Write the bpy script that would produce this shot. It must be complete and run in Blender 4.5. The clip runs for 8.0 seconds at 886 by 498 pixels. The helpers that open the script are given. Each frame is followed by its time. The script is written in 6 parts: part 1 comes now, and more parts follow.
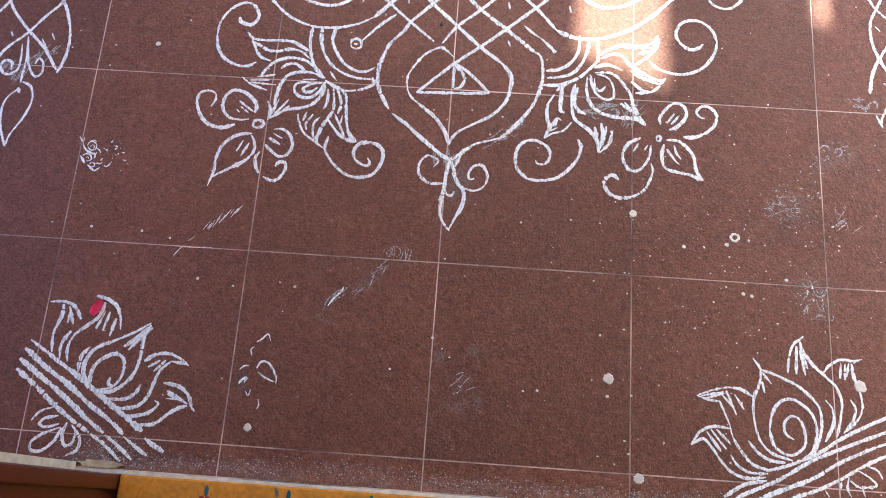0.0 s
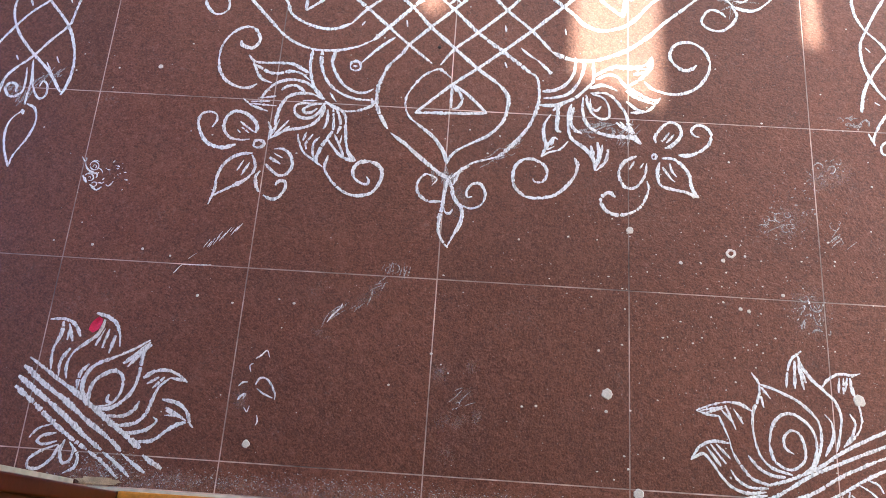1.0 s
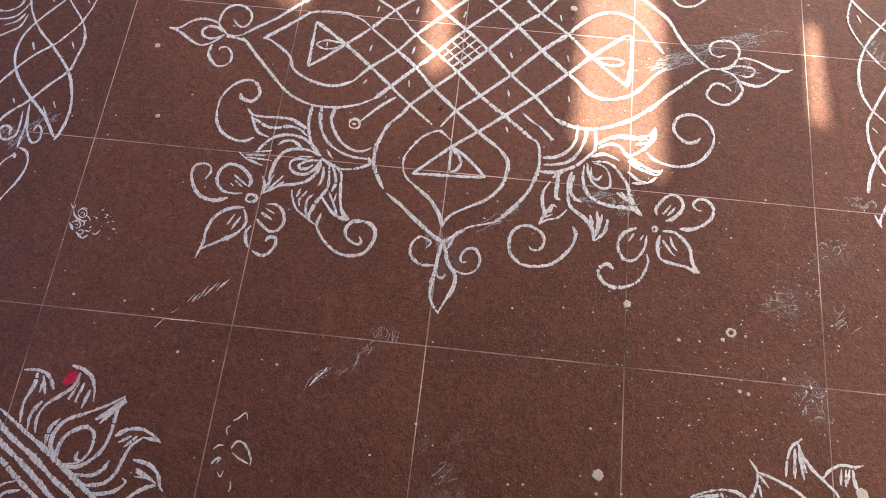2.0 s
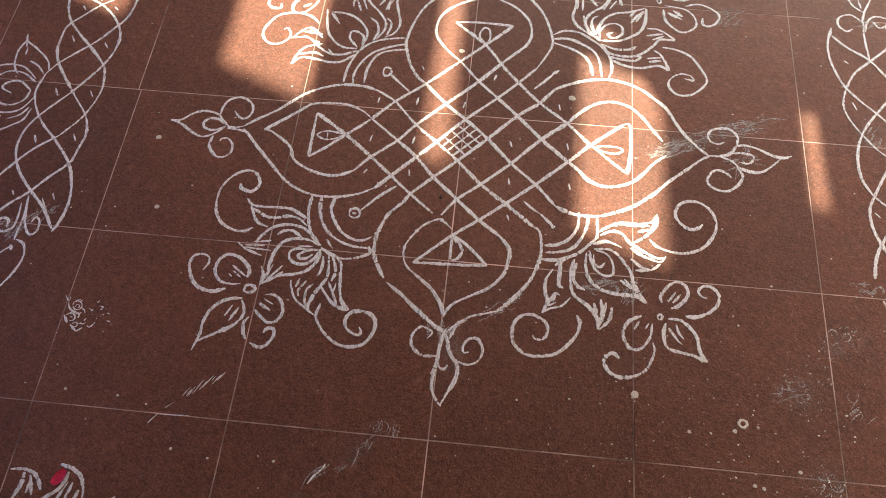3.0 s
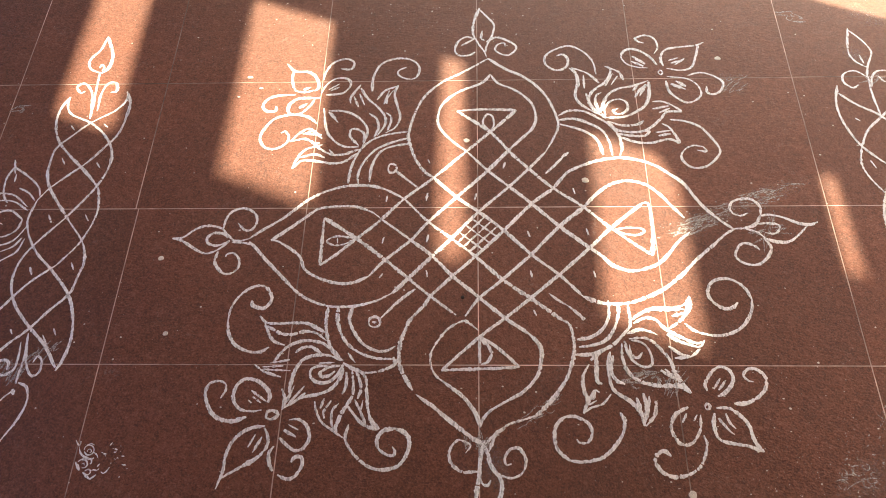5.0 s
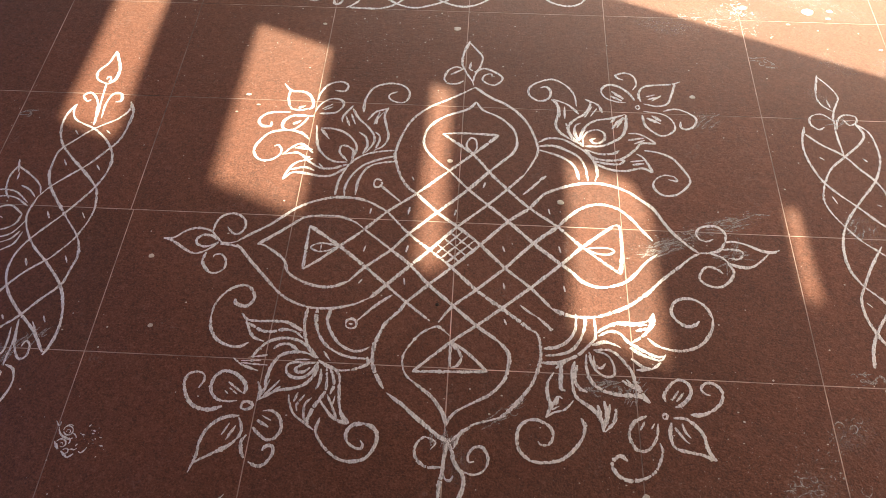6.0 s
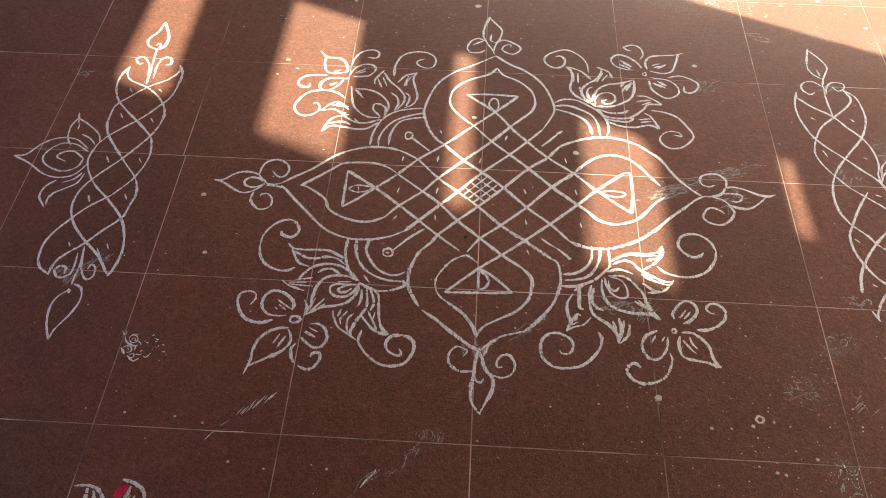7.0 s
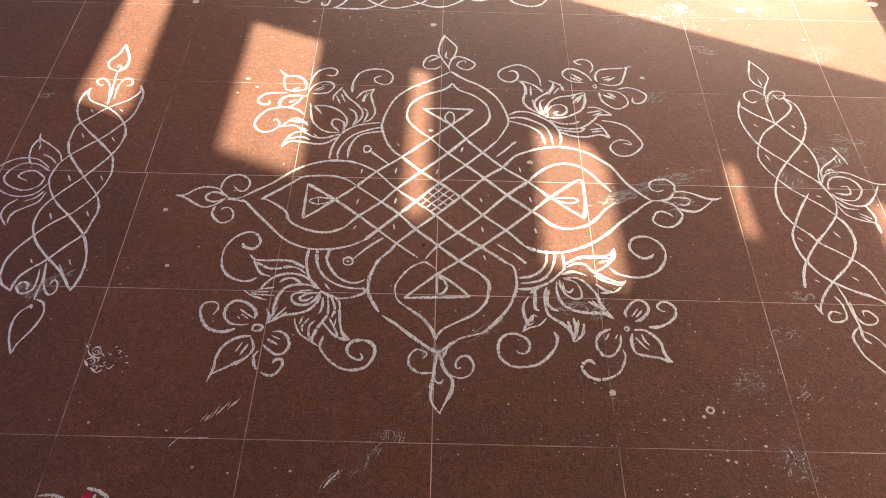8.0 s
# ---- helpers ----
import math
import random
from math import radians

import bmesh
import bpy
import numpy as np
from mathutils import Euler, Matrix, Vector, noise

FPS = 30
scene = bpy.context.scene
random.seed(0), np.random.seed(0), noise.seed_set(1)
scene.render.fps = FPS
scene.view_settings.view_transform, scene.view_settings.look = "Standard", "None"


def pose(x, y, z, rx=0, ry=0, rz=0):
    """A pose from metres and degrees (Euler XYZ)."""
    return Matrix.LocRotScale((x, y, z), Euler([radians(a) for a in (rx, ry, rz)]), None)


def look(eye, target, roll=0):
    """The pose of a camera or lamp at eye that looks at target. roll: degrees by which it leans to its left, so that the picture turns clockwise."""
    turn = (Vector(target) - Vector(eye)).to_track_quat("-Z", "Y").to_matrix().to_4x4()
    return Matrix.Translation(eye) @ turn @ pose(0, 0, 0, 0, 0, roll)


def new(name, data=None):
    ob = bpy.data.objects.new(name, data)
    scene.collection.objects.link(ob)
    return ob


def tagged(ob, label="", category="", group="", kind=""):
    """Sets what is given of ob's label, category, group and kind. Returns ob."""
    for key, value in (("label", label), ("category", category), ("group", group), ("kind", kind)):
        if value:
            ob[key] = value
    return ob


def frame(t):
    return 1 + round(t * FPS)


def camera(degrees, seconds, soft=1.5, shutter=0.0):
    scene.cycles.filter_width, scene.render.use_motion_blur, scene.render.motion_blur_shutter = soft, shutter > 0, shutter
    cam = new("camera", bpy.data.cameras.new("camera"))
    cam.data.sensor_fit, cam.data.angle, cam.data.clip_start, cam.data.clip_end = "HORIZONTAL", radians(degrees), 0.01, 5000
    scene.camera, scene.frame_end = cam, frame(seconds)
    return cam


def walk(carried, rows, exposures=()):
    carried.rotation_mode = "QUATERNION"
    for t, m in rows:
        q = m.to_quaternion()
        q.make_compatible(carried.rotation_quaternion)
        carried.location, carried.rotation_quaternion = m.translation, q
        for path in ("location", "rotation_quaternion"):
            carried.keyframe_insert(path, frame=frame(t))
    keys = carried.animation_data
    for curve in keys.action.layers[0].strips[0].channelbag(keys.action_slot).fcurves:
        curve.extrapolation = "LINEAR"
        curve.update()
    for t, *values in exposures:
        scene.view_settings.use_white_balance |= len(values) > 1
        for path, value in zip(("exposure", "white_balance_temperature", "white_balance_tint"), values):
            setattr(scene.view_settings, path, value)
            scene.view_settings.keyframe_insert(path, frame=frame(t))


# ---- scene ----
cam = camera(55.7, 8.0, soft=0.7)
PATH = [
    (0, (0.069, -0.491, 1.681), (0.001, 0.101, -0.228), -2.6),
    (0.3, (0.0681, -0.5041, 1.6841), (0.0033, 0.0931, -0.223), -2.48),
    (0.5, (0.07, -0.516, 1.686), (0.004, 0.093, -0.218), -2.5),
    (0.8, (0.0688, -0.5342, 1.6843), (0.0021, 0.1172, -0.2099), -2.13),
    (1, (0.074, -0.538, 1.678), (0.002, 0.141, -0.202), -2.3),
    (1.2, (0.0714, -0.5386, 1.6668), (0.0039, 0.1737, -0.1999), -1.59),
    (2.3, (0.0995, -0.4764, 1.6265), (-0.0041, 0.3644, -0.1834), -0.21),
    (2.5, (0.091, -0.468, 1.619), (-0.013, 0.414, -0.173), -0.9),
    (2.7, (0.0874, -0.4664, 1.6202), (-0.0126, 0.4525, -0.1519), -0.38),
    (3, (0.088, -0.479, 1.616), (-0.021, 0.502, -0.124), -0.5),
    (3.3, (0.0928, -0.4718, 1.6156), (-0.0263, 0.5403, -0.1078), -0.86),
    (3.5, (0.095, -0.464, 1.612), (-0.022, 0.56, -0.101), -0.7),
    (3.7, (0.0931, -0.4453, 1.5992), (-0.0204, 0.5859, -0.1081), -0.52),
    (4, (0.082, -0.409, 1.59), (-0.03, 0.623, -0.119), -0.9),
    (4.2, (0.0541, -0.4052, 1.5905), (-0.0506, 0.6366, -0.115), -1.05),
    (4.3, (0.0423, -0.397, 1.591), (-0.0589, 0.6529, -0.1074), -0.96),
    (4.5, (0.027, -0.387, 1.593), (-0.079, 0.695, -0.086), -1.8),
    (4.7, (0.0048, -0.3773, 1.5871), (-0.0876, 0.7132, -0.0812), -2.51),
    (5, (-0.007, -0.352, 1.598), (-0.081, 0.742, -0.074), -3.4),
    (5.2, (0.0043, -0.3517, 1.6148), (-0.0579, 0.7565, -0.0586), -3.22),
    (6.3, (0.0497, -0.5775, 1.6109), (-0.0275, 0.667, 0.0417), 0.27),
    (6.5, (0.027, -0.647, 1.614), (-0.048, 0.615, 0.064), 0.4),
    (6.7, (0.0006, -0.7255, 1.608), (-0.0777, 0.5451, 0.058), 0.23),
    (6.8, (-0.0112, -0.748, 1.6148), (-0.0857, 0.5126, 0.0569), 0.32),
    (7, (-0.024, -0.797, 1.617), (-0.084, 0.468, 0.07), 0.7),
    (7.2, (-0.0256, -0.8255, 1.6226), (-0.0612, 0.4782, 0.0887), 0.88),
    (7.3, (-0.0282, -0.8243, 1.6243), (-0.0402, 0.4857, 0.0999), 1.3),
    (7.5, (-0.016, -0.836, 1.61), (-0.001, 0.485, 0.109), 2),
    (7.7, (-0.0019, -0.8464, 1.5995), (0.0189, 0.4655, 0.1099), 2.11),
    (8, (0.009, -0.871, 1.625), (0.017, 0.448, 0.121), 1.6),
]
EXPOSURES = [(0.0, 3.1, 5350, -9), (1.0, 3.1, 5350, -9), (1.2, 2.98, 5450, -8), (2.4, 2.42, 6450, -4), (3.0, 2.1, 6850, -2), (4.0, 2.27, 7000, -1), (4.5, 2.24, 7100, -1),
             (5.2, 2.26, 7200, 0), (6.4, 1.7, 7300, 1), (7.0, 1.88, 7200, 0), (7.5, 1.84, 7200, 0), (8.0, 2.11, 7200, 0)]
walk(cam, [(t, look(eye, target, roll)) for t, eye, target, roll in PATH], EXPOSURES)

# ---- world and sun ----
ELEV, AZIM = 58.0, 12.0
world = bpy.data.worlds.new("sky")
scene.world = world
world.use_nodes = True
wn = world.node_tree
sky = wn.nodes.new("ShaderNodeTexSky")
sky.sky_type, sky.sun_disc = "NISHITA", False
sky.sun_elevation, sky.sun_rotation = radians(ELEV), radians(AZIM)
sky.dust_density, sky.air_density, sky.ozone_density = 9.0, 1.0, 6.0
wn.links.new(sky.outputs[0], wn.nodes["Background"].inputs[0])
wn.nodes["Background"].inputs[1].default_value = 0.085
sun = new("sun", bpy.data.lights.new("sun", "SUN"))
sun.data.energy, sun.data.angle, sun.data.color = 3.3, radians(1.0), (1.0, 0.86, 0.71)
SUN_DIR = Vector((math.sin(radians(AZIM)) * math.cos(radians(ELEV)), math.cos(radians(AZIM)) * math.cos(radians(ELEV)), math.sin(radians(ELEV))))
sun.matrix_world = look(SUN_DIR * 20, (0, 0, 0))


# ---- materials ----
def material(name, rough=0.6, spec=0.5):
    m = bpy.data.materials.new(name)
    m.use_nodes = True
    nt = m.node_tree
    b = nt.nodes["Principled BSDF"]
    b.inputs["Roughness"].default_value = rough
    b.inputs["Specular IOR Level"].default_value = spec
    return m, nt, b


def coords(nt):
    """World position, turned so that no grain runs along the walls."""
    turn = nt.nodes.new("ShaderNodeMapping")
    turn.inputs["Rotation"].default_value = (0.63, 0.41, 0.57)
    nt.links.new(nt.nodes.new("ShaderNodeNewGeometry").outputs["Position"], turn.inputs["Vector"])
    return turn.outputs[0]


def noise_tex(nt, vec, scale, detail=4.0, rough=0.55, distort=0.0):
    n = nt.nodes.new("ShaderNodeTexNoise")
    n.inputs["Scale"].default_value, n.inputs["Detail"].default_value = scale, detail
    n.inputs["Roughness"].default_value, n.inputs["Distortion"].default_value = rough, distort
    nt.links.new(vec, n.inputs["Vector"])
    return n.outputs["Fac"]


def ramp(nt, fac, *stops):
    r = nt.nodes.new("ShaderNodeValToRGB")
    els = r.color_ramp.elements
    while len(els) < len(stops):
        els.new(0.5)
    for el, (p, c) in zip(els, stops):
        el.position = p
        el.color = (*c, 1.0) if isinstance(c, tuple) else (c, c, c, 1.0)
    nt.links.new(fac, r.inputs["Fac"])
    return r.outputs["Color"]


def mix(nt, fac, a, b, mode="MIX"):
    n = nt.nodes.new("ShaderNodeMix")
    n.data_type, n.blend_type = "RGBA", mode
    for sock, v in ((n.inputs[0], fac), (n.inputs[6], a), (n.inputs[7], b)):
        if isinstance(v, (int, float)):
            sock.default_value = v
        elif isinstance(v, tuple):
            sock.default_value = (*v, 1.0)
        else:
            nt.links.new(v, sock)
    return n.outputs[2]


def bump(nt, b, height, strength, distance):
    n = nt.nodes.new("ShaderNodeBump")
    n.inputs["Strength"].default_value, n.inputs["Distance"].default_value = strength, distance
    nt.links.new(height, n.inputs["Height"])
    nt.links.new(n.outputs[0], b.inputs["Normal"])


def plain(name, color, rough=0.6, vary=0.25, scale=25.0, spec=0.4, relief=0.001):
    m, nt, b = material(name, rough, spec)
    p = coords(nt)
    f = noise_tex(nt, p, scale, 5)
    g = noise_tex(nt, p, scale * 8, 3)
    lo = tuple(c * (1 - vary) for c in color)
    hi = tuple(min(1, c * (1 + vary)) for c in color)
    c = mix(nt, ramp(nt, f, (0.3, 0.0), (0.7, 1.0)), lo, hi)
    c = mix(nt, ramp(nt, g, (0.35, 0.75), (0.65, 1.0)), (0, 0, 0), c)
    nt.links.new(c, b.inputs["Base Color"])
    bump(nt, b, g, 0.4, relief)
    return m


def tile_material():
    m, nt, b = material("red_oxide_tile", 0.6, 0.39)
    p = coords(nt)
    info = nt.nodes.new("ShaderNodeObjectInfo")
    grain = noise_tex(nt, p, 240, 3, 0.7)
    coarse = noise_tex(nt, p, 85, 4, 0.7)
    mid = noise_tex(nt, p, 26, 4, 0.6)
    big = noise_tex(nt, p, 3.2, 4, 0.55, 0.3)
    base = mix(nt, ramp(nt, big, (0.3, 0.0), (0.7, 1.0)), (0.140, 0.045, 0.024), (0.184, 0.062, 0.034))
    base = mix(nt, ramp(nt, grain, (0.32, 0.72), (0.49, 0.0)), base, (0.045, 0.016, 0.009))
    base = mix(nt, ramp(nt, coarse, (0.30, 0.55), (0.50, 0.0)), base, (0.042, 0.013, 0.007))
    base = mix(nt, ramp(nt, grain, (0.53, 0.0), (0.68, 0.42)), base, (0.35, 0.165, 0.11))
    base = mix(nt, ramp(nt, coarse, (0.54, 0.0), (0.72, 0.45)), base, (0.30, 0.14, 0.095))
    base = mix(nt, ramp(nt, mid, (0.52, 0.0), (0.75, 0.35)), base, (0.25, 0.11, 0.075))
    base = mix(nt, ramp(nt, mid, (0.28, 0.3), (0.45, 0.0)), base, (0.10, 0.032, 0.016))
    tone = nt.nodes.new("ShaderNodeMapRange")
    tone.inputs["To Min"].default_value, tone.inputs["To Max"].default_value = 0.88, 1.12
    nt.links.new(info.outputs["Random"], tone.inputs["Value"])
    base = mix(nt, 1.0, base, tone.outputs[0], "MULTIPLY")
    # whitish scuffs and dust
    scuff = noise_tex(nt, p, 9.0, 6, 0.7, 1.2)
    fine = noise_tex(nt, p, 150, 3, 0.7)
    sc = mix(nt, 1.0, ramp(nt, scuff, (0.56, 0.0), (0.74, 0.5)), ramp(nt, fine, (0.5, 0.0), (0.7, 0.8)), "MULTIPLY")
    base = mix(nt, sc, base, (0.40, 0.33, 0.30))
    # pale gradient towards the north-east: painted glow of the light, plus some dust
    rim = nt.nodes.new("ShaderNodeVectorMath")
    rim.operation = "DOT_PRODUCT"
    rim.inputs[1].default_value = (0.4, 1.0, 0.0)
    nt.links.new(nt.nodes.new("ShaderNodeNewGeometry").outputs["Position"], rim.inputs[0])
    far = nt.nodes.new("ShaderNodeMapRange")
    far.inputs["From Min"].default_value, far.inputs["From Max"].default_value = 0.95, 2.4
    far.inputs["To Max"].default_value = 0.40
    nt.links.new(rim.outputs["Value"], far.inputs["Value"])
    dust_glow = mix(nt, 1.0, far.outputs[0], ramp(nt, fine, (0.3, 0.5), (0.65, 1.0)), "MULTIPLY")
    base = mix(nt, dust_glow, base, (0.40, 0.26, 0.19))
    nt.links.new(base, b.inputs["Base Color"])
    r = ramp(nt, mid, (0.3, 0.54), (0.7, 0.66))
    nt.links.new(r, b.inputs["Roughness"])
    # dressed stone: shallow tool ripples that run another way on every tile
    turn = nt.nodes.new("ShaderNodeMath")
    turn.operation = "MULTIPLY"
    turn.inputs[1].default_value = 40.0
    nt.links.new(info.outputs["Random"], turn.inputs[0])
    spin = nt.nodes.new("ShaderNodeVectorRotate")
    spin.rotation_type = "Z_AXIS"
    nt.links.new(nt.nodes.new("ShaderNodeNewGeometry").outputs["Position"], spin.inputs["Vector"])
    nt.links.new(turn.outputs[0], spin.inputs["Angle"])
    long = nt.nodes.new("ShaderNodeMapping")
    long.inputs["Scale"].default_value = (1.0, 0.48, 1.0)
    nt.links.new(spin.outputs[0], long.inputs["Vector"])
    ripple = noise_tex(nt, long.outputs[0], 105, 4, 0.65, 0.9)
    relief = mix(nt, 0.54, ripple, mix(nt, 0.5, grain, coarse))
    bump(nt, b, relief, 1.0, 0.0048)
    return m


def chalk_material():
    m, nt, b = material("chalk_white", 0.9, 0.2)
    p = coords(nt)
    n1 = noise_tex(nt, p, 300, 3, 0.7)
    n3 = noise_tex(nt, p, 120, 3, 0.7)
    n2 = noise_tex(nt, p, 14, 4, 0.65)
    c = mix(nt, ramp(nt, n1, (0.36, 0.0), (0.6, 1.0)), (0.84, 0.83, 0.83), (0.97, 0.97, 0.97))
    c = mix(nt, ramp(nt, n3, (0.34, 0.5), (0.44, 0.0)), c, (0.58, 0.53, 0.51))
    nt.links.new(c, b.inputs["Base Color"])
    tr = nt.nodes.new("ShaderNodeBsdfTransparent")
    ms = nt.nodes.new("ShaderNodeMixShader")
    # powder lies thick along the middle of a stroke and frays towards its rims
    body = nt.nodes.new("ShaderNodeAttribute")
    body.attribute_name = "body"
    total = body.outputs["Fac"]
    for fac, weight in ((noise_tex(nt, p, 280, 2, 0.6), 1.5), (noise_tex(nt, p, 95, 3, 0.7), 1.5), (n2, 1.0)):
        add = nt.nodes.new("ShaderNodeMath")
        add.operation = "MULTIPLY_ADD"
        add.inputs[1].default_value = weight
        nt.links.new(fac, add.inputs[0])
        nt.links.new(total, add.inputs[2])
        total = add.outputs[0]
    gap = nt.nodes.new("ShaderNodeMapRange")
    gap.inputs["From Min"].default_value, gap.inputs["From Max"].default_value = 2.32, 2.54
    nt.links.new(total, gap.inputs["Value"])
    # dragged over the grain of the stone the stick leaves slanting streaks of thin powder
    drag = nt.nodes.new("ShaderNodeMapping")
    drag.inputs["Rotation"].default_value = (0, 0, 0.9)
    drag.inputs["Scale"].default_value = (1.0, 0.3, 1.0)
    nt.links.new(nt.nodes.new("ShaderNodeNewGeometry").outputs["Position"], drag.inputs["Vector"])
    thin = ramp(nt, noise_tex(nt, drag.outputs[0], 210, 3, 0.65), (0.34, 0.5), (0.50, 1.0))
    gap = mix(nt, 1.0, gap.outputs[0], thin, "MULTIPLY")
    nt.links.new(gap, ms.inputs[0])
    nt.links.new(tr.outputs[0], ms.inputs[1])
    nt.links.new(b.outputs[0], ms.inputs[2])
    nt.links.new(ms.outputs[0], nt.nodes["Material Output"].inputs[0])
    bump(nt, b, n1, 0.5, 0.0006)
    return m


def dust_material():
    m, nt, b = material("rubbed_chalk", 0.95, 0.2)
    p = coords(nt)
    b.inputs["Base Color"].default_value = (0.62, 0.58, 0.56, 1)
    n = noise_tex(nt, p, 330, 3, 0.7)
    tr = nt.nodes.new("ShaderNodeBsdfTransparent")
    ms = nt.nodes.new("ShaderNodeMixShader")
    nt.links.new(ramp(nt, n, (0.38, 0.0), (0.60, 0.85)), ms.inputs[0])
    nt.links.new(tr.outputs[0], ms.inputs[1])
    nt.links.new(b.outputs[0], ms.inputs[2])
    nt.links.new(ms.outputs[0], nt.nodes["Material Output"].inputs[0])
    return m


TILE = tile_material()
DUST = dust_material()
CHALK = chalk_material()
GROUT = plain("pale_grout", (0.54, 0.40, 0.34), 0.9, 0.8, 4)
PLASTER = plain("limewash_plaster", (0.62, 0.58, 0.50), 0.9, 0.12, 6)
# ochre picked so that the added screen bounces warm light
SCREEN_OCHRE = plain("screen_ochre", (0.80, 0.54, 0.29), 0.9, 0.2, 5)
TERRACOTTA = plain("terracotta_low_bounce", (0.34, 0.17, 0.10), 0.9, 0.15, 5)
# blue and ochre of the added walls that tint the light on the floor
BLUE_BOUNCE = plain("blue_bounce", (0.17, 0.31, 0.84), 0.9, 0.15, 5)
OCHRE_BOUNCE = plain("ochre_bounce", (0.78, 0.60, 0.42), 0.9, 0.12, 5)
# unseen ground: the sand is paled to bounce warm light into the porch
EARTH = plain("sandy_earth", (0.48, 0.34, 0.22), 0.95, 0.25, 2)
MAROON = plain("maroon_gloss_paint", (0.075, 0.012, 0.009), 0.3, 0.2, 12, 0.5, 0.0004)
YELLOW = plain("turmeric_yellow_paint", (0.70, 0.28, 0.025), 0.5, 0.15, 14, 0.4, 0.0005)
BLUE = plain("teal_blue_paint", (0.035, 0.12, 0.16), 0.6, 0.2, 60)
CRIMSON = plain("crimson_paint", (0.32, 0.02, 0.03), 0.6, 0.2, 60)
CREAM = plain("cream_lime_spot", (0.80, 0.75, 0.67), 0.85, 0.12, 90)
PINK = plain("pink_petal", (0.75, 0.02, 0.10), 0.6, 0.25, 120)


# ---- mesh helpers ----
def mesh_of(name, bm, mat):
    me = bpy.data.meshes.new(name)
    bm.to_mesh(me)
    bm.free()
    me.materials.append(mat)
    return me


def part(name, bm, mat, parent=None, label=""):
    ob = new(name, mesh_of(name, bm, mat))
    if parent:
        ob.parent = parent
    return tagged(ob, label)


def box(bm, x0, x1, y0, y1, z0, z1):
    m = Matrix.LocRotScale(((x0 + x1) / 2, (y0 + y1) / 2, (z0 + z1) / 2), None, (x1 - x0, y1 - y0, z1 - z0))
    return bmesh.ops.create_cube(bm, size=1.0, matrix=m)["verts"]


def soften(bm, r, seg=2):
    bmesh.ops.bevel(bm, geom=bm.edges[:], offset=r, segments=seg, affect="EDGES", profile=0.6)


# ---- ground and the porch floor ----
bm = bmesh.new()
bmesh.ops.create_grid(bm, x_segments=2, y_segments=2, size=400, matrix=Matrix.Translation((0, 0, -0.16)))
tagged(part("ground", bm, EARTH), "unseen sand ground round the porch, paled to bounce light", "ground", kind="structure")

FX0, FX1, FY0, FY1 = -3.2, 3.2, -0.463, 3.6
bm = bmesh.new()
box(bm, FX0, FX1, FY0, FY1, -0.155, -0.0005)
floor = tagged(part("floor", bm, GROUT), "red oxide tiled porch floor with thin pale joints", "floor", kind="structure")

# ---- unseen screen opposite on piers, added to shade the porch and cast sun patches ----
SLANT, SCREEN_Y = -0.44, 2.6
TAN, SHEAR = SUN_DIR.z / (SUN_DIR.y - SLANT * SUN_DIR.x), SUN_DIR.x / SUN_DIR.z


def screen_top(x):
    return 4.15 - (0.85 if x > 0 else 0.55) * x


def height_for(y0):
    """Height in the screen whose shadow falls on the line y = y0 + SLANT * x."""
    return (SCREEN_Y - y0) * TAN


def slab(bm, xa, xb, za0, za1, zb0, zb1, thick=0.05):
    """A piece of the slanting screen between xa and xb, with its foot and head at either end."""
    vs = []
    for x, z0, z1 in ((xa, za0, za1), (xb, zb0, zb1)):
        for dy in (0, thick):
            for z in (z0, z1):
                wx = x + SHEAR * z
                vs.append(bm.verts.new((wx, SCREEN_Y + SLANT * wx + dy, z)))
    for f in ((0, 1, 5, 4), (2, 6, 7, 3), (0, 2, 3, 1), (4, 5, 7, 6), (1, 3, 7, 5), (0, 4, 6, 2)):
        bm.faces.new([vs[i] for i in f])


bm = bmesh.new()
FOOT, SILL, HEAD = height_for(1.876), height_for(1.27), height_for(0.598)
LOW = height_for(1.157)
# x from, x to, sill, head
OPENINGS = [(-1.09, -0.936, SILL, HEAD), (-0.628, -0.396, SILL, HEAD), (-0.088, -0.034, SILL, HEAD),
            (0.282, 0.475, LOW, HEAD), (0.818, 0.846, height_for(1.262), height_for(0.94)), (1.185, 1.27, height_for(1.285), height_for(1.05))]
x = -1.94
for a, b, s0, h0 in OPENINGS:
    slab(bm, x, a, FOOT, screen_top(x), FOOT, screen_top(a))
    if s0 != LOW:
        slab(bm, a, b, FOOT, s0, FOOT, s0)
    slab(bm, a, b, h0, screen_top(a), h0, screen_top(b))
    x = b
slab(bm, x, 1.62, FOOT, screen_top(x), FOOT, screen_top(1.62))
# a chink below the widest opening, to let one bright spot onto the floor
for a, b in ((0.282, 0.308), (0.362, 0.475)):
    slab(bm, a, b, FOOT, LOW, FOOT, LOW)
slab(bm, 0.308, 0.362, FOOT, height_for(1.268), FOOT, height_for(1.268))
slab(bm, 0.308, 0.362, height_for(1.19), LOW, height_for(1.19), LOW)
slab(bm, 0.435, 0.475, LOW, LOW + 0.003, LOW, LOW + 0.14 * (HEAD - LOW))
slab(bm, -1.94, -0.75, -0.16, FOOT, -0.16, FOOT)
slab(bm, 1.50, 1.62, -0.16, FOOT, -0.16, FOOT)
bmesh.ops.recalc_face_normals(bm, faces=bm.faces)
tagged(part("wall_north", bm, SCREEN_OCHRE), "unseen ochre screen with openings cut to cast the sun patches", "wall", kind="structure")

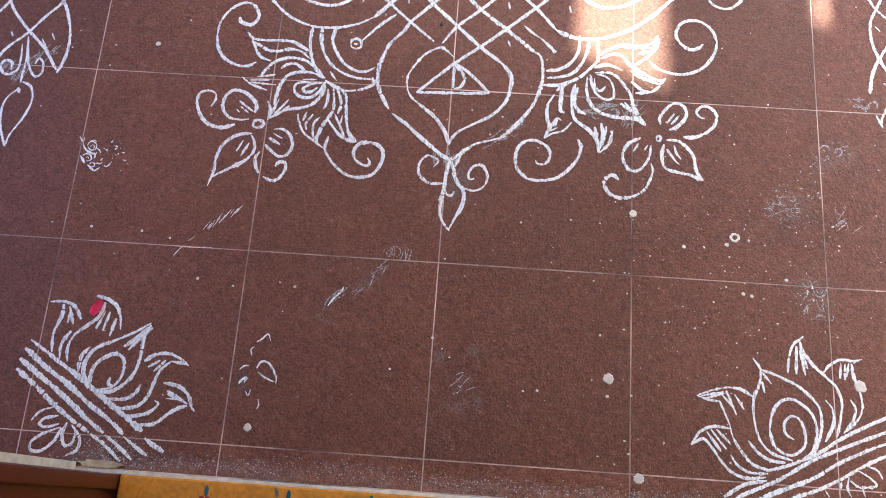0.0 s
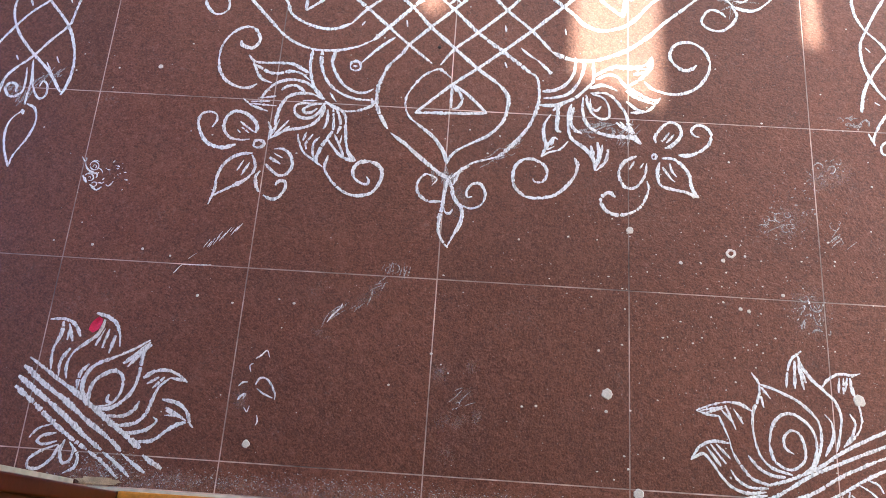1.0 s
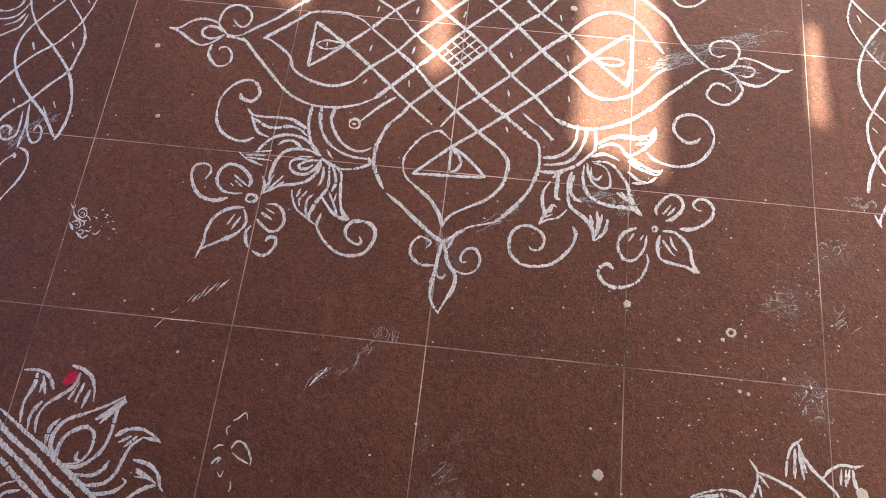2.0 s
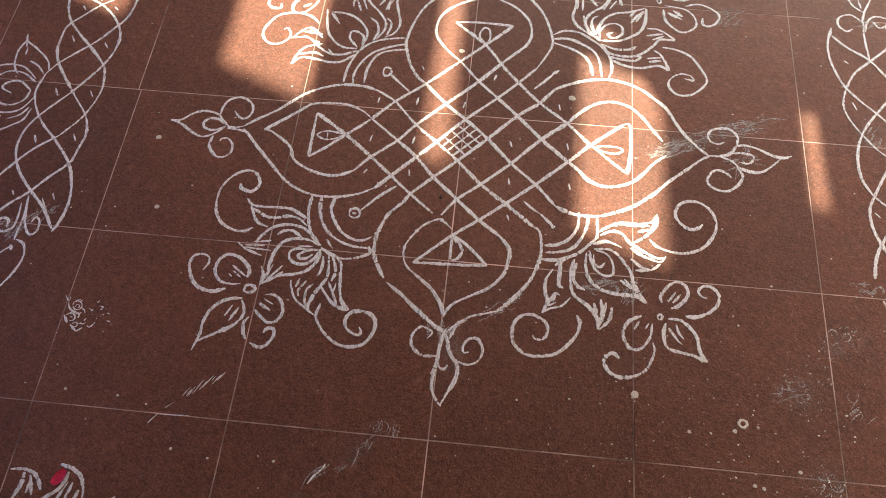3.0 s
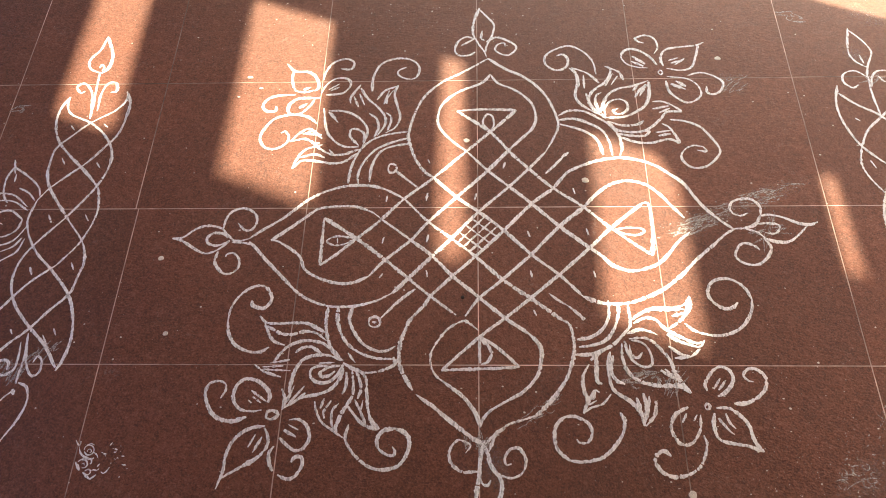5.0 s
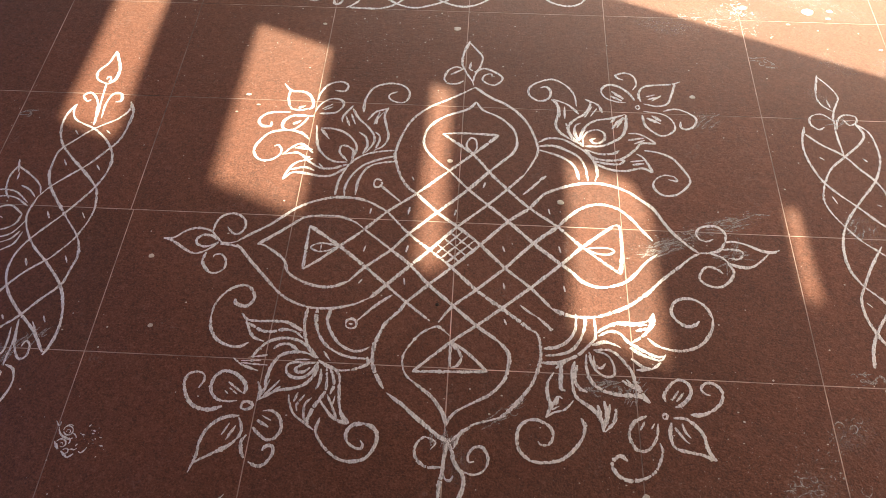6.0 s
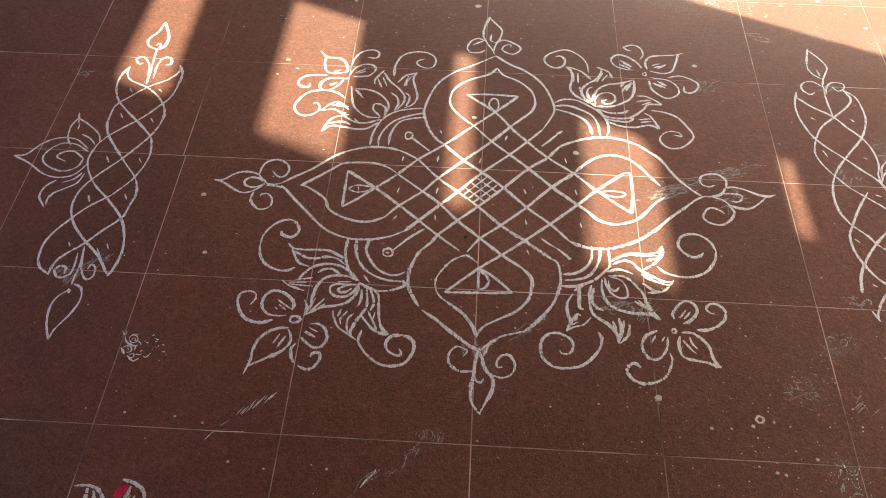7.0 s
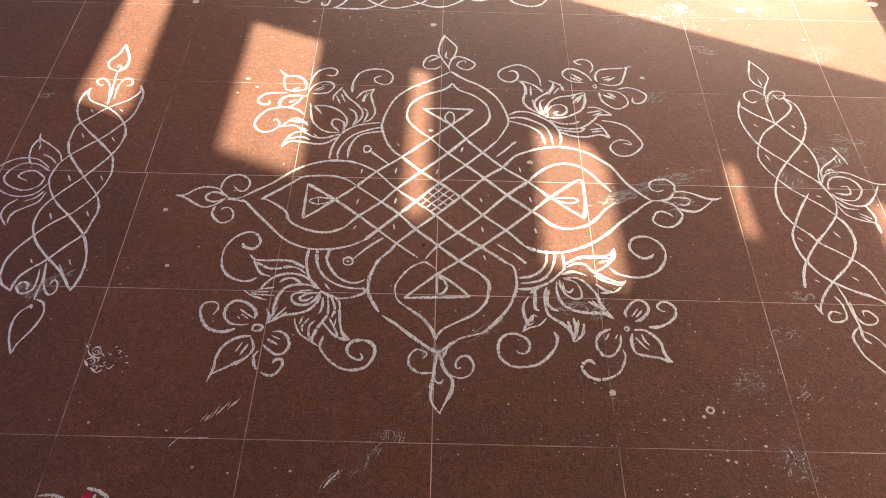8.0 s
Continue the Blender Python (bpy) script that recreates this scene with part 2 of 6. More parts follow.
# ---- the house behind, with its doorway ----
DOOR_L, DOOR_R, WALL_F, WALL_B = -0.57, 0.62, -0.452, -0.72
# the wall's face is unseen; dark terracotta keeps light bouncing off it low
bm = bmesh.new()
box(bm, -3.2, DOOR_L - 0.11, WALL_B, WALL_F, -0.16, 3.0)
box(bm, DOOR_R + 0.11, 3.2, WALL_B, WALL_F, -0.16, 3.0)
box(bm, DOOR_L - 0.11, DOOR_R + 0.11, WALL_B, WALL_F, 2.25, 3.0)
tagged(part("wall_south", bm, TERRACOTTA), "house wall round the doorway, unseen face darkened against bounce", "wall", kind="structure")


def bounce_wall(side, name, mat, label):
    """Unseen wall, slanting outwards from the porch's end, added to bounce coloured light."""
    bm = bmesh.new()
    vs = []
    for x, y in ((2.0, -0.44), (4.9, 1.16)):
        for k in (0, 1):
            for z in (-0.158, 3.0):
                vs.append(bm.verts.new((side * (x + 0.10 * k), y - 0.17 * k, z)))
    for f in ((0, 1, 5, 4), (2, 6, 7, 3), (0, 2, 3, 1), (4, 5, 7, 6), (1, 3, 7, 5), (0, 4, 6, 2)):
        bm.faces.new([vs[i] for i in f])
    bmesh.ops.recalc_face_normals(bm, faces=bm.faces)
    tagged(part(name, bm, mat), label, "wall", kind="structure")


bounce_wall(1, "wall_east", OCHRE_BOUNCE, "unseen ochre wall, added to bounce warm light onto the floor")
bounce_wall(-1, "wall_west", BLUE_BOUNCE, "unseen blue wall, added to bounce blue light onto the floor")
# unseen wall added to keep north-west sky light off the left of the floor
bm = bmesh.new()
box(bm, -2.18, -2.0, 0.75, 3.42, -0.158, 2.47)
tagged(part("wall_northwest", bm, BLUE_BOUNCE), "unseen blue wall, added to block sky light from the north-west", "wall", kind="structure")
bm = bmesh.new()
box(bm, -3.2, -3.1, -3.6, WALL_B, -0.16, 3.0)
box(bm, 3.1, 3.2, -3.6, WALL_B, -0.16, 3.0)
box(bm, -3.2, 3.2, -3.7, -3.6, -0.16, 3.0)
tagged(part("wall_room", bm, PLASTER), "cream plaster walls of the room indoors", "wall", kind="structure")
bm = bmesh.new()
box(bm, -3.2, 3.2, -3.7, WALL_F - 0.004, 3.0, 3.12)
tagged(part("ceiling", bm, PLASTER), "plain plaster ceiling of the room indoors", "ceiling", kind="structure")
# unseen slab added overhead, stepped in outline to set how much sky light enters
bm = bmesh.new()
box(bm, -3.2, 3.2, WALL_F + 0.004, 0.5, 2.48, 2.62)
box(bm, -2.18, 2.0, 0.5, 1.55, 2.48, 2.62)
box(bm, -2.18, -0.2, 1.55, 2.27, 2.48, 2.62)
box(bm, -2.18, -0.87, 2.27, 2.95, 2.48, 2.62)
tagged(part("roof_slab", bm, PLASTER), "unseen cream slab, added to keep sky light off the porch", "roof slab", kind="structure")
for x0, x1 in ((DOOR_L - 0.11, DOOR_L - 0.104), (DOOR_R + 0.104, DOOR_R + 0.11)):
    bm = bmesh.new()
    box(bm, x0, x1, -0.469, WALL_F - 0.0005, 0.0045, 2.25)
    tagged(part("trim_plaster", bm, PLASTER), "cream plaster edge beside the door post", "plaster edge", kind="structure")
bm = bmesh.new()
box(bm, -3.1, 3.1, -3.6, WALL_B, -0.16, 0.0)
tagged(part("floor_room", bm, plain("indoor_floor", (0.25, 0.10, 0.07), 0.4, 0.15, 4)), "dull red floor of the room indoors", "floor", kind="structure")


# ---- the doorway: sill, jambs ----
bm = bmesh.new()
box(bm, DOOR_L, DOOR_R, WALL_B, -0.470, -0.155, 0.040)
soften(bm, 0.004)
sill = part("door_sill", bm, YELLOW)
tagged(sill, "turmeric yellow painted door sill with small red flowers", "door sill", kind="structure")
bm = bmesh.new()
box(bm, DOOR_L - 0.108, DOOR_R + 0.108, -0.4695, -0.4632, -0.155, 0.004)
bmesh.ops.subdivide_edges(bm, edges=bm.edges[:], cuts=3)
for v in bm.verts:
    v.co.z += 0.0012 * noise.noise(v.co * 40)
tagged(part("trim_cement", bm, PLASTER), "rough pale cement fillet along the sill", "cement edge", kind="structure")


def disc_shape(bm, outline, z, thick=0.0006):
    """A thin slab of paint with the given outline."""
    top = [bm.verts.new((x, y, z + thick)) for x, y in outline]
    low = [bm.verts.new((x, y, z - 0.0004)) for x, y in outline]
    bm.faces.new(top)
    n = len(outline)
    for i in range(n):
        bm.faces.new((low[i], low[(i + 1) % n], top[(i + 1) % n], top[i]))


def oval(cx, cy, rx, ry, n=14, wob=0.0, turn=0.0):
    pts = []
    for i in range(n):
        a = 2 * math.pi * i / n
        k = 1 + wob * random.uniform(-1, 1)
        x, y = rx * k * math.cos(a), ry * k * math.sin(a)
        pts.append((cx + x * math.cos(turn) - y * math.sin(turn), cy + x * math.sin(turn) + y * math.cos(turn)))
    return pts


def heart(cx, cy, r):
    pts = []
    for i in range(20):
        a = 2 * math.pi * i / 20
        pts.append((cx + r * 0.062 * 16 * math.sin(a) ** 3, cy + r * 0.062 * (13 * math.cos(a) - 5 * math.cos(2 * a) - 2 * math.cos(3 * a) - math.cos(4 * a))))
    return pts


def sill_flower(x, y):
    bm = bmesh.new()
    disc_shape(bm, heart(x, y - 0.026, 0.0115), 0.0402)
    red = part("flower", bm, CRIMSON, sill, "small crimson painted heart")
    bm = bmesh.new()
    disc_shape(bm, oval(x + 0.002, y - 0.008, 0.0042, 0.0105), 0.0402)
    part("leaf", bm, BLUE, red, "teal painted leaf")


for k in range(6):
    sill_flower(-0.403 + 0.156 * k, -0.481 + 0.004 * k / 2)
for x in (-0.268, -0.03, 0.17):
    bm = bmesh.new()
    disc_shape(bm, oval(x, -0.483, 0.0035, 0.009, 10, 0.2, 0.3), 0.0402, 0.0004)
    part("smear", bm, plain("old_paint", (0.22, 0.17, 0.13), 0.8), sill, "faded grey paint mark")


def jamb(x0, x1, inner, name):
    """A door post: plain core with a proud rounded bead on the edge of its reveal."""
    bm = bmesh.new()
    box(bm, x0, x1, -0.64, -0.4705, 0.0, 2.15)
    soften(bm, 0.005)
    post = part(name, bm, MAROON)
    tagged(post, "maroon gloss painted wooden door post with moulded edge", "door post", kind="structure")
    bm = bmesh.new()
    side = 1 if inner > (x0 + x1) / 2 else -1
    box(bm, min(inner, inner + side * 0.012), max(inner, inner + side * 0.012), -0.500, -0.4722, 0.041, 2.15)
    soften(bm, 0.0055, 4)
    part("bead", bm, MAROON, post)
    # old pale filler showing where the paint has chipped off the bead
    for y, z0, z1 in ((-0.5004, 0.0412, 0.046), (-0.5003, 0.056, 0.059), (-0.5004, 0.10, 0.104), (-0.5003, 0.15, 0.153)):
        bm = bmesh.new()
        box(bm, min(inner + side * 0.002, inner + side * 0.006), max(inner + side * 0.002, inner + side * 0.006), y - 0.0006, y + 0.0006, z0, z1)
        part("paint_chip", bm, CREAM, post, "chipped edge showing pale filler")


jamb(DOOR_L - 0.105, DOOR_L - 0.012, DOOR_L - 0.012, "door_post")
jamb(DOOR_R + 0.012, DOOR_R + 0.105, DOOR_R + 0.012, "door_post")
bm = bmesh.new()
box(bm, DOOR_L - 0.105, DOOR_R + 0.105, -0.64, -0.4705, 2.152, 2.248)
soften(bm, 0.005)
tagged(part("door_head", bm, MAROON), "maroon gloss painted wooden door head", "door frame", kind="structure")
# broken cement beside the post
bm = bmesh.new()
disc_shape(bm, oval(-0.628, -0.4535, 0.044, 0.0078, 26, 0.16), 0.0004, 0.003)
tagged(part("cement_patch", bm, plain("buff_cement", (0.50, 0.38, 0.24), 0.95, 0.3, 60)), "broken buff cement patch on the floor by the door post", "cement patch")


# ---- chalk ----
class Pen:
    """Draws chalk strokes as low, uneven ridges into one mesh round a middle."""

    def __init__(self, lift=0.0, thin=False):
        self.verts, self.faces, self.lift, self.thin = [], [], lift, thin

    def curve(self, pts, step):
        if len(pts) == 2:
            pts = [pts[0], ((pts[0][0] + pts[1][0]) / 2, (pts[0][1] + pts[1][1]) / 2), pts[1]]
        p = [Vector((*q, 0)) for q in pts]
        p = [p[0] * 2 - p[1]] + p + [p[-1] * 2 - p[-2]]
        out = []
        for i in range(1, len(p) - 2):
            n = max(2, int((p[i + 1] - p[i]).length / step))
            for k in range(n):
                t = k / n
                out.append(0.5 * (2 * p[i] + (p[i + 1] - p[i - 1]) * t + (2 * p[i - 1] - 5 * p[i] + 4 * p[i + 1] - p[i + 2]) * t * t
                                  + (3 * p[i] - p[i - 1] - 3 * p[i + 1] + p[i + 2]) * t ** 3))
        out.append(p[-2])
        return out

    def __call__(self, width, *pts):
        c = self.curve(pts, 0.0022)
        faint = width <= 5 and not self.thin
        w = (5.4 if faint else width) * 0.00122
        n = len(c)
        base = len(self.verts)
        seed = random.uniform(0, 50)
        # how often the line cracks across, from stroke to stroke
        every = random.choice((9, 40, 70, 110, 160, 240))
        lean, sway = random.uniform(-0.3, 0.3), random.uniform(0.2, 0.45)
        crack, skew = random.randint(4, 4 + every), random.choice((-1, 0, 1, 1))
        pinched = {}
        gaps = set()
        while crack < n - 4 and not self.thin:
            pinched[crack], pinched[crack + 1] = (0.55, 0.6), (0.8, 0.75)
            if random.random() < 0.15:
                gaps.add(crack)
            if skew:
                pinched[crack + skew] = (0.5, 1.0) if skew > 0 else (1.0, 0.5)
            crack += random.randint(3, 2 * every)
        for i, q in enumerate(c):
            d = (c[min(i + 1, n - 1)] - c[max(i - 1, 0)]).normalized()
            s = Vector((-d.y, d.x, 0))
            end = min(1.0, 0.45 + 0.1 * min(i, n - 1 - i))
            swell = 0.94 + lean * (2 * i / n - 1) + sway * noise.noise((seed, i * 0.06, 0.0)) + (0.9 if faint else 0.22) * noise.noise((seed, i * 0.34, 3.0))
            pl, pr = pinched.get(i, (1.0, 1.0))
            wl = w * 0.5 * end * max(0.2, swell + random.uniform(-0.14, 0.12)) * pl
            wr = w * 0.5 * end * max(0.2, swell + random.uniform(-0.14, 0.12)) * pr
            h = 0.0005 + random.uniform(0, 0.0007)
            z = self.lift
            for a, zz in ((q + s * wl, z + 0.0004), (q + s * wl * 0.5, z + h), (q - s * wr * 0.5, z + h), (q - s * wr, z + 0.0004)):
                self.verts.append((a.x, a.y, zz))
        for i in range(n - 1):
            if i in gaps:
                continue
            for k in range(3):
                a = base + i * 4 + k
                self.faces.append((a, a + 1, a + 5, a + 4))

    def mesh(self, name, mat):
        me = bpy.data.meshes.new(name)
        me.from_pydata(self.verts, [], self.faces)
        me.materials.append(mat)
        body = me.attributes.new("body", "FLOAT", "POINT")
        body.data.foreach_set("value", [0.0, 1.0, 1.0, 0.0] * (len(self.verts) // 4))
        for f in me.polygons:
            f.use_smooth = True
        return me


def touching(a, b, reach=0.011):
    return any((p[0] - q[0]) ** 2 + (p[1] - q[1]) ** 2 < reach ** 2 for p in a for q in b)


def motif(name, draw, middle, parent, label="", how="one", lift=0.0, press=1.0):
    """Draws a motif as one part, or each stroke, or each group of touching strokes, as a part of its own."""
    strokes = []
    draw(lambda width, *pts: strokes.append((width, pts)))
    groups = []
    for stroke in strokes:
        home = None
        if how == "one" and groups:
            home = groups[0]
        elif how == "joined":
            near = [g for g in groups if any(touching(stroke[1], s[1]) for s in g)]
            home = near[0] if near else None
        if home is None:
            groups.append([stroke])
        else:
            home.append(stroke)
    for group in groups:
        pen = Pen(lift)
        for width, pts in group:
            pen(width * press, *pts)
        ob = new(name, pen.mesh(name, CHALK))
        ob.location = (*middle, 0)
        ob.parent = parent
        tagged(ob, label)

# ---- the chalk drawings: each motif is drawn stroke by stroke round its own middle ----


def draw_lattice(pen):
    pen(9, (-0.374, -0.103), (-0.336, -0.071), (-0.296, -0.031), (-0.241, 0.024), (-0.19, 0.083), (-0.122, 0.146), (-0.041, 0.23), (0.016, 0.289), (0.083, 0.362))
    pen(9, (-0.262, -0.133), (-0.226, -0.089), (-0.17, -0.035), (-0.131, 0.016), (-0.066, 0.087), (0.008, 0.166), (0.067, 0.238))
    pen(9, (-0.206, -0.176), (-0.172, -0.138), (-0.12, -0.079), (-0.077, -0.031), (-0.014, 0.044), (0.059, 0.118), (0.108, 0.172), (0.151, 0.224))
    pen(9, (-0.137, -0.213), (-0.121, -0.184), (-0.073, -0.132), (-0.022, -0.08), (0.044, -0.009), (0.111, 0.067), (0.164, 0.112))
    pen(9, (-0.045, -0.234), (-0.014, -0.189), (0.038, -0.141), (0.104, -0.075), (0.172, 0.002), (0.232, 0.056))
    pen(9, (-0.094, -0.362), (-0.014, -0.284), (0.041, -0.239), (0.098, -0.189), (0.164, -0.129), (0.237, -0.058), (0.29, -0.003), (0.369, 0.067))
    pen(9, (-0.376, 0.028), (-0.296, -0.03), (-0.226, -0.089), (-0.172, -0.138), (-0.121, -0.184), (-0.064, -0.231))
    pen(9, (-0.241, 0.024), (-0.17, -0.035), (-0.12, -0.079), (-0.073, -0.132), (-0.014, -0.187), (0.041, -0.237), (0.091, -0.276))
    pen(9, (-0.19, 0.083), (-0.131, 0.016), (-0.077, -0.031), (-0.022, -0.08), (0.038, -0.141), (0.098, -0.189), (0.164, -0.243))
    pen(9, (-0.122, 0.146), (-0.066, 0.087), (-0.014, 0.044), (0.044, -0.009), (0.104, -0.075), (0.164, -0.129), (0.213, -0.185))
    pen(9, (-0.041, 0.226), (0.008, 0.168), (0.059, 0.118), (0.111, 0.067), (0.172, 0.002), (0.237, -0.058))
    pen(9, (-0.067, 0.361), (0.016, 0.289), (0.069, 0.218), (0.108, 0.172), (0.164, 0.112), (0.232, 0.056), (0.29, -0.004), (0.376, -0.079))
    pen(5, (-0.061, -0.012), (-0.005, -0.062))
    pen(5, (-0.063, -0.043), (0.001, 0.031))
    pen(5, (-0.045, 0.007), (0.011, -0.044))
    pen(5, (-0.05, -0.055), (0.015, 0.017))
    pen(5, (-0.03, 0.025), (0.028, -0.027))
    pen(5, (-0.036, -0.068), (0.03, 0.004))


def draw_seed_marks(pen):
    pen(7, (-0.235, 0.107), (-0.237, 0.089))
    pen(7, (-0.139, 0.115), (-0.142, 0.092))
    pen(7, (-0.236, -0.011), (-0.24, -0.029))
    pen(7, (-0.134, -0.005), (-0.138, -0.026))
    pen(7, (-0.234, -0.11), (-0.241, -0.122))
    pen(7, (-0.136, -0.102), (-0.133, -0.12))
    pen(7, (-0.023, 0.113), (-0.027, 0.094))
    pen(7, (0.094, 0.004), (0.099, -0.012))
    pen(7, (0.206, 0.127), (0.21, 0.11))
    pen(7, (0.229, 0.011), (0.233, -0.008))
    pen(7, (0.097, -0.103), (0.1, -0.121))
    pen(7, (0.237, -0.104), (0.24, -0.121))
    pen(7, (0.1, -0.203), (0.105, -0.218))
    pen(7, (-0.141, 0.217), (-0.136, 0.205))
    pen(7, (0.047, 0.207), (0.042, 0.188))


def draw_heart_west(pen):
    pen(8, (0.178, 0.126), (0.131, 0.154), (0.088, 0.166), (0.033, 0.164), (-0.019, 0.145), (-0.057, 0.119), (-0.104, 0.072), (-0.151, 0.036), (-0.178, 0.013))
    pen(8, (0.162, -0.133), (0.126, -0.153), (0.077, -0.166), (0.027, -0.166), (-0.014, -0.153), (-0.049, -0.131), (-0.088, -0.091), (-0.129, -0.047), (-0.152, -0.02), (-0.176, 0.005))
    pen(8, (0.127, 0.067), (0.105, 0.086), (0.069, 0.102), (0.034, 0.105), (-0.019, 0.099), (-0.05, 0.075), (-0.085, 0.043), (-0.126, 0.008))
    pen(8, (-0.126, 0.008), (-0.105, 0.003), (-0.056, -0.034), (-0.04, -0.069), (-0.01, -0.091), (0.031, -0.106), (0.069, -0.107), (0.106, -0.09))
    pen(8, (-0.008, 0.071), (-0.007, 0.008), (-0.006, -0.06))
    pen(5, (0.069, 0.013), (0.026, 0.019), (0.004, 0.006), (0.023, -0.006), (0.049, -0.001), (0.069, 0.013))
    pen(5, (0.028, 0.015), (0.029, -0.001))


def draw_heart_east(pen):
    pen(9, (-0.203, 0.113), (-0.182, 0.142), (-0.162, 0.164), (-0.12, 0.186), (-0.072, 0.201), (-0.024, 0.204), (0.036, 0.185), (0.081, 0.149), (0.105, 0.125), (0.122, 0.092), (0.141, 0.057), (0.171, 0.021), (0.199, -0.006))
    pen(9, (-0.154, -0.184), (-0.123, -0.198), (-0.087, -0.203), (-0.05, -0.199), (-0.012, -0.184), (0.026, -0.163), (0.065, -0.131), (0.106, -0.088), (0.147, -0.051), (0.183, -0.018), (0.203, -0.007))
    pen(9, (-0.135, 0.057), (-0.103, 0.095), (-0.068, 0.123), (-0.028, 0.134), (0.012, 0.124), (0.043, 0.096), (0.067, 0.061), (0.093, 0.025))
    pen(9, (-0.13, -0.057), (-0.107, -0.077), (-0.083, -0.103), (-0.052, -0.117), (-0.021, -0.116), (0.018, -0.1), (0.044, -0.075), (0.072, -0.04), (0.1, -0.015))
    pen(9, (0.002, 0.068), (0.016, 0.061), (0.016, -0.02), (0.009, -0.078))
    pen(7, (-0.073, -0.008), (-0.047, -0.003), (-0.015, -0.003), (-0.002, -0.011), (-0.018, -0.022), (-0.048, -0.019), (-0.073, -0.008))


def draw_heart_north(pen):
    pen(8, (0.015, 0.2), (-0.022, 0.172), (-0.065, 0.142), (-0.108, 0.113), (-0.15, 0.065), (-0.174, 0.004), (-0.186, -0.055), (-0.185, -0.083), (-0.169, -0.138), (-0.144, -0.181), (-0.121, -0.201))
    pen(8, (0.015, 0.2), (0.061, 0.16), (0.099, 0.137), (0.136, 0.102), (0.166, 0.053), (0.184, -0.005), (0.187, -0.043), (0.173, -0.081), (0.152, -0.123))
    pen(8, (-0.04, -0.121), (-0.074, -0.09), (-0.105, -0.05), (-0.115, -0.012), (-0.103, 0.038), (-0.062, 0.08), (-0.004, 0.11), (0.02, 0.141))
    pen(8, (0.02, 0.141), (0.04, 0.109), (0.085, 0.083), (0.122, 0.041), (0.133, -0.008), (0.123, -0.046), (0.102, -0.072), (0.068, -0.109))
    pen(8, (-0.066, 0.014), (0, 0.018), (0.084, 0.015))
    pen(6, (0.017, -0.054), (-0.001, -0.029), (0.008, -0.001), (0.022, -0.004), (0.027, -0.033), (0.017, -0.054))


def draw_heart_south(pen):
    pen(9, (-0.122, 0.169), (-0.138, 0.142), (-0.163, 0.112), (-0.175, 0.083), (-0.184, 0.048), (-0.183, 0.007), (-0.17, -0.025), (-0.153, -0.054))
    pen(9, (-0.146, -0.063), (-0.127, -0.077), (-0.109, -0.09), (-0.078, -0.117), (-0.035, -0.152), (-0.012, -0.168))
    pen(9, (0.163, 0.11), (0.178, 0.098), (0.184, 0.064), (0.183, 0.03), (0.168, -0.017), (0.145, -0.056), (0.111, -0.096), (0.097, -0.108))
    pen(5, (0.097, -0.108), (0.071, -0.117), (0.043, -0.126), (0.012, -0.15), (-0.005, -0.168))
    pen(5, (-0.016, 0.083), (-0.036, 0.101), (-0.051, 0.107), (-0.081, 0.089), (-0.103, 0.06), (-0.117, 0.031), (-0.117, 0.005), (-0.106, -0.021), (-0.084, -0.039))
    pen(9, (-0.094, -0.032), (-0.052, -0.065), (-0.03, -0.093), (-0.021, -0.111), (-0.014, -0.132))
    pen(8, (0.09, 0.077), (0.106, 0.059), (0.115, 0.039), (0.113, 0.013), (0.104, -0.021), (0.075, -0.055), (0.041, -0.076), (0.007, -0.097), (-0.009, -0.116), (-0.014, -0.132))
    pen(8, (-0.095, -0.009), (-0.056, -0.007), (0.003, -0.005), (0.068, -0.001))
    pen(8, (-0.015, 0.069), (0.019, 0.047), (0.068, -0.001))
    pen(8, (-0.015, 0.069), (-0.015, 0.038), (-0.014, 0.007))
    pen(8, (-0.015, 0.064), (0, 0.052), (0.01, 0.03), (0.002, 0.011), (-0.012, 0.005))


def draw_tip_north(pen):
    pen(7, (-0.014, 0.097), (-0.029, 0.045), (-0.032, -0.005), (-0.019, -0.042), (-0.002, -0.075), (0.004, -0.097))
    pen(7, (-0.014, 0.091), (0.01, 0.056), (0.025, 0.028), (0.02, -0.011), (0.005, -0.052), (0.002, -0.08))
    pen(7, (-0.007, 0.005), (-0.01, -0.024), (-0.001, -0.032))
    pen(7, (-0.03, -0.025), (-0.051, -0.018), (-0.073, -0.037), (-0.081, -0.069), (-0.07, -0.088), (-0.044, -0.089), (-0.026, -0.076))
    pen(7, (-0.064, -0.051), (-0.045, -0.038), (-0.028, -0.025))
    pen(7, (0.003, -0.038), (0.034, -0.021), (0.077, -0.047), (0.082, -0.069), (0.059, -0.09), (0.029, -0.073), (0.033, -0.05), (0.052, -0.043), (0.054, -0.057))


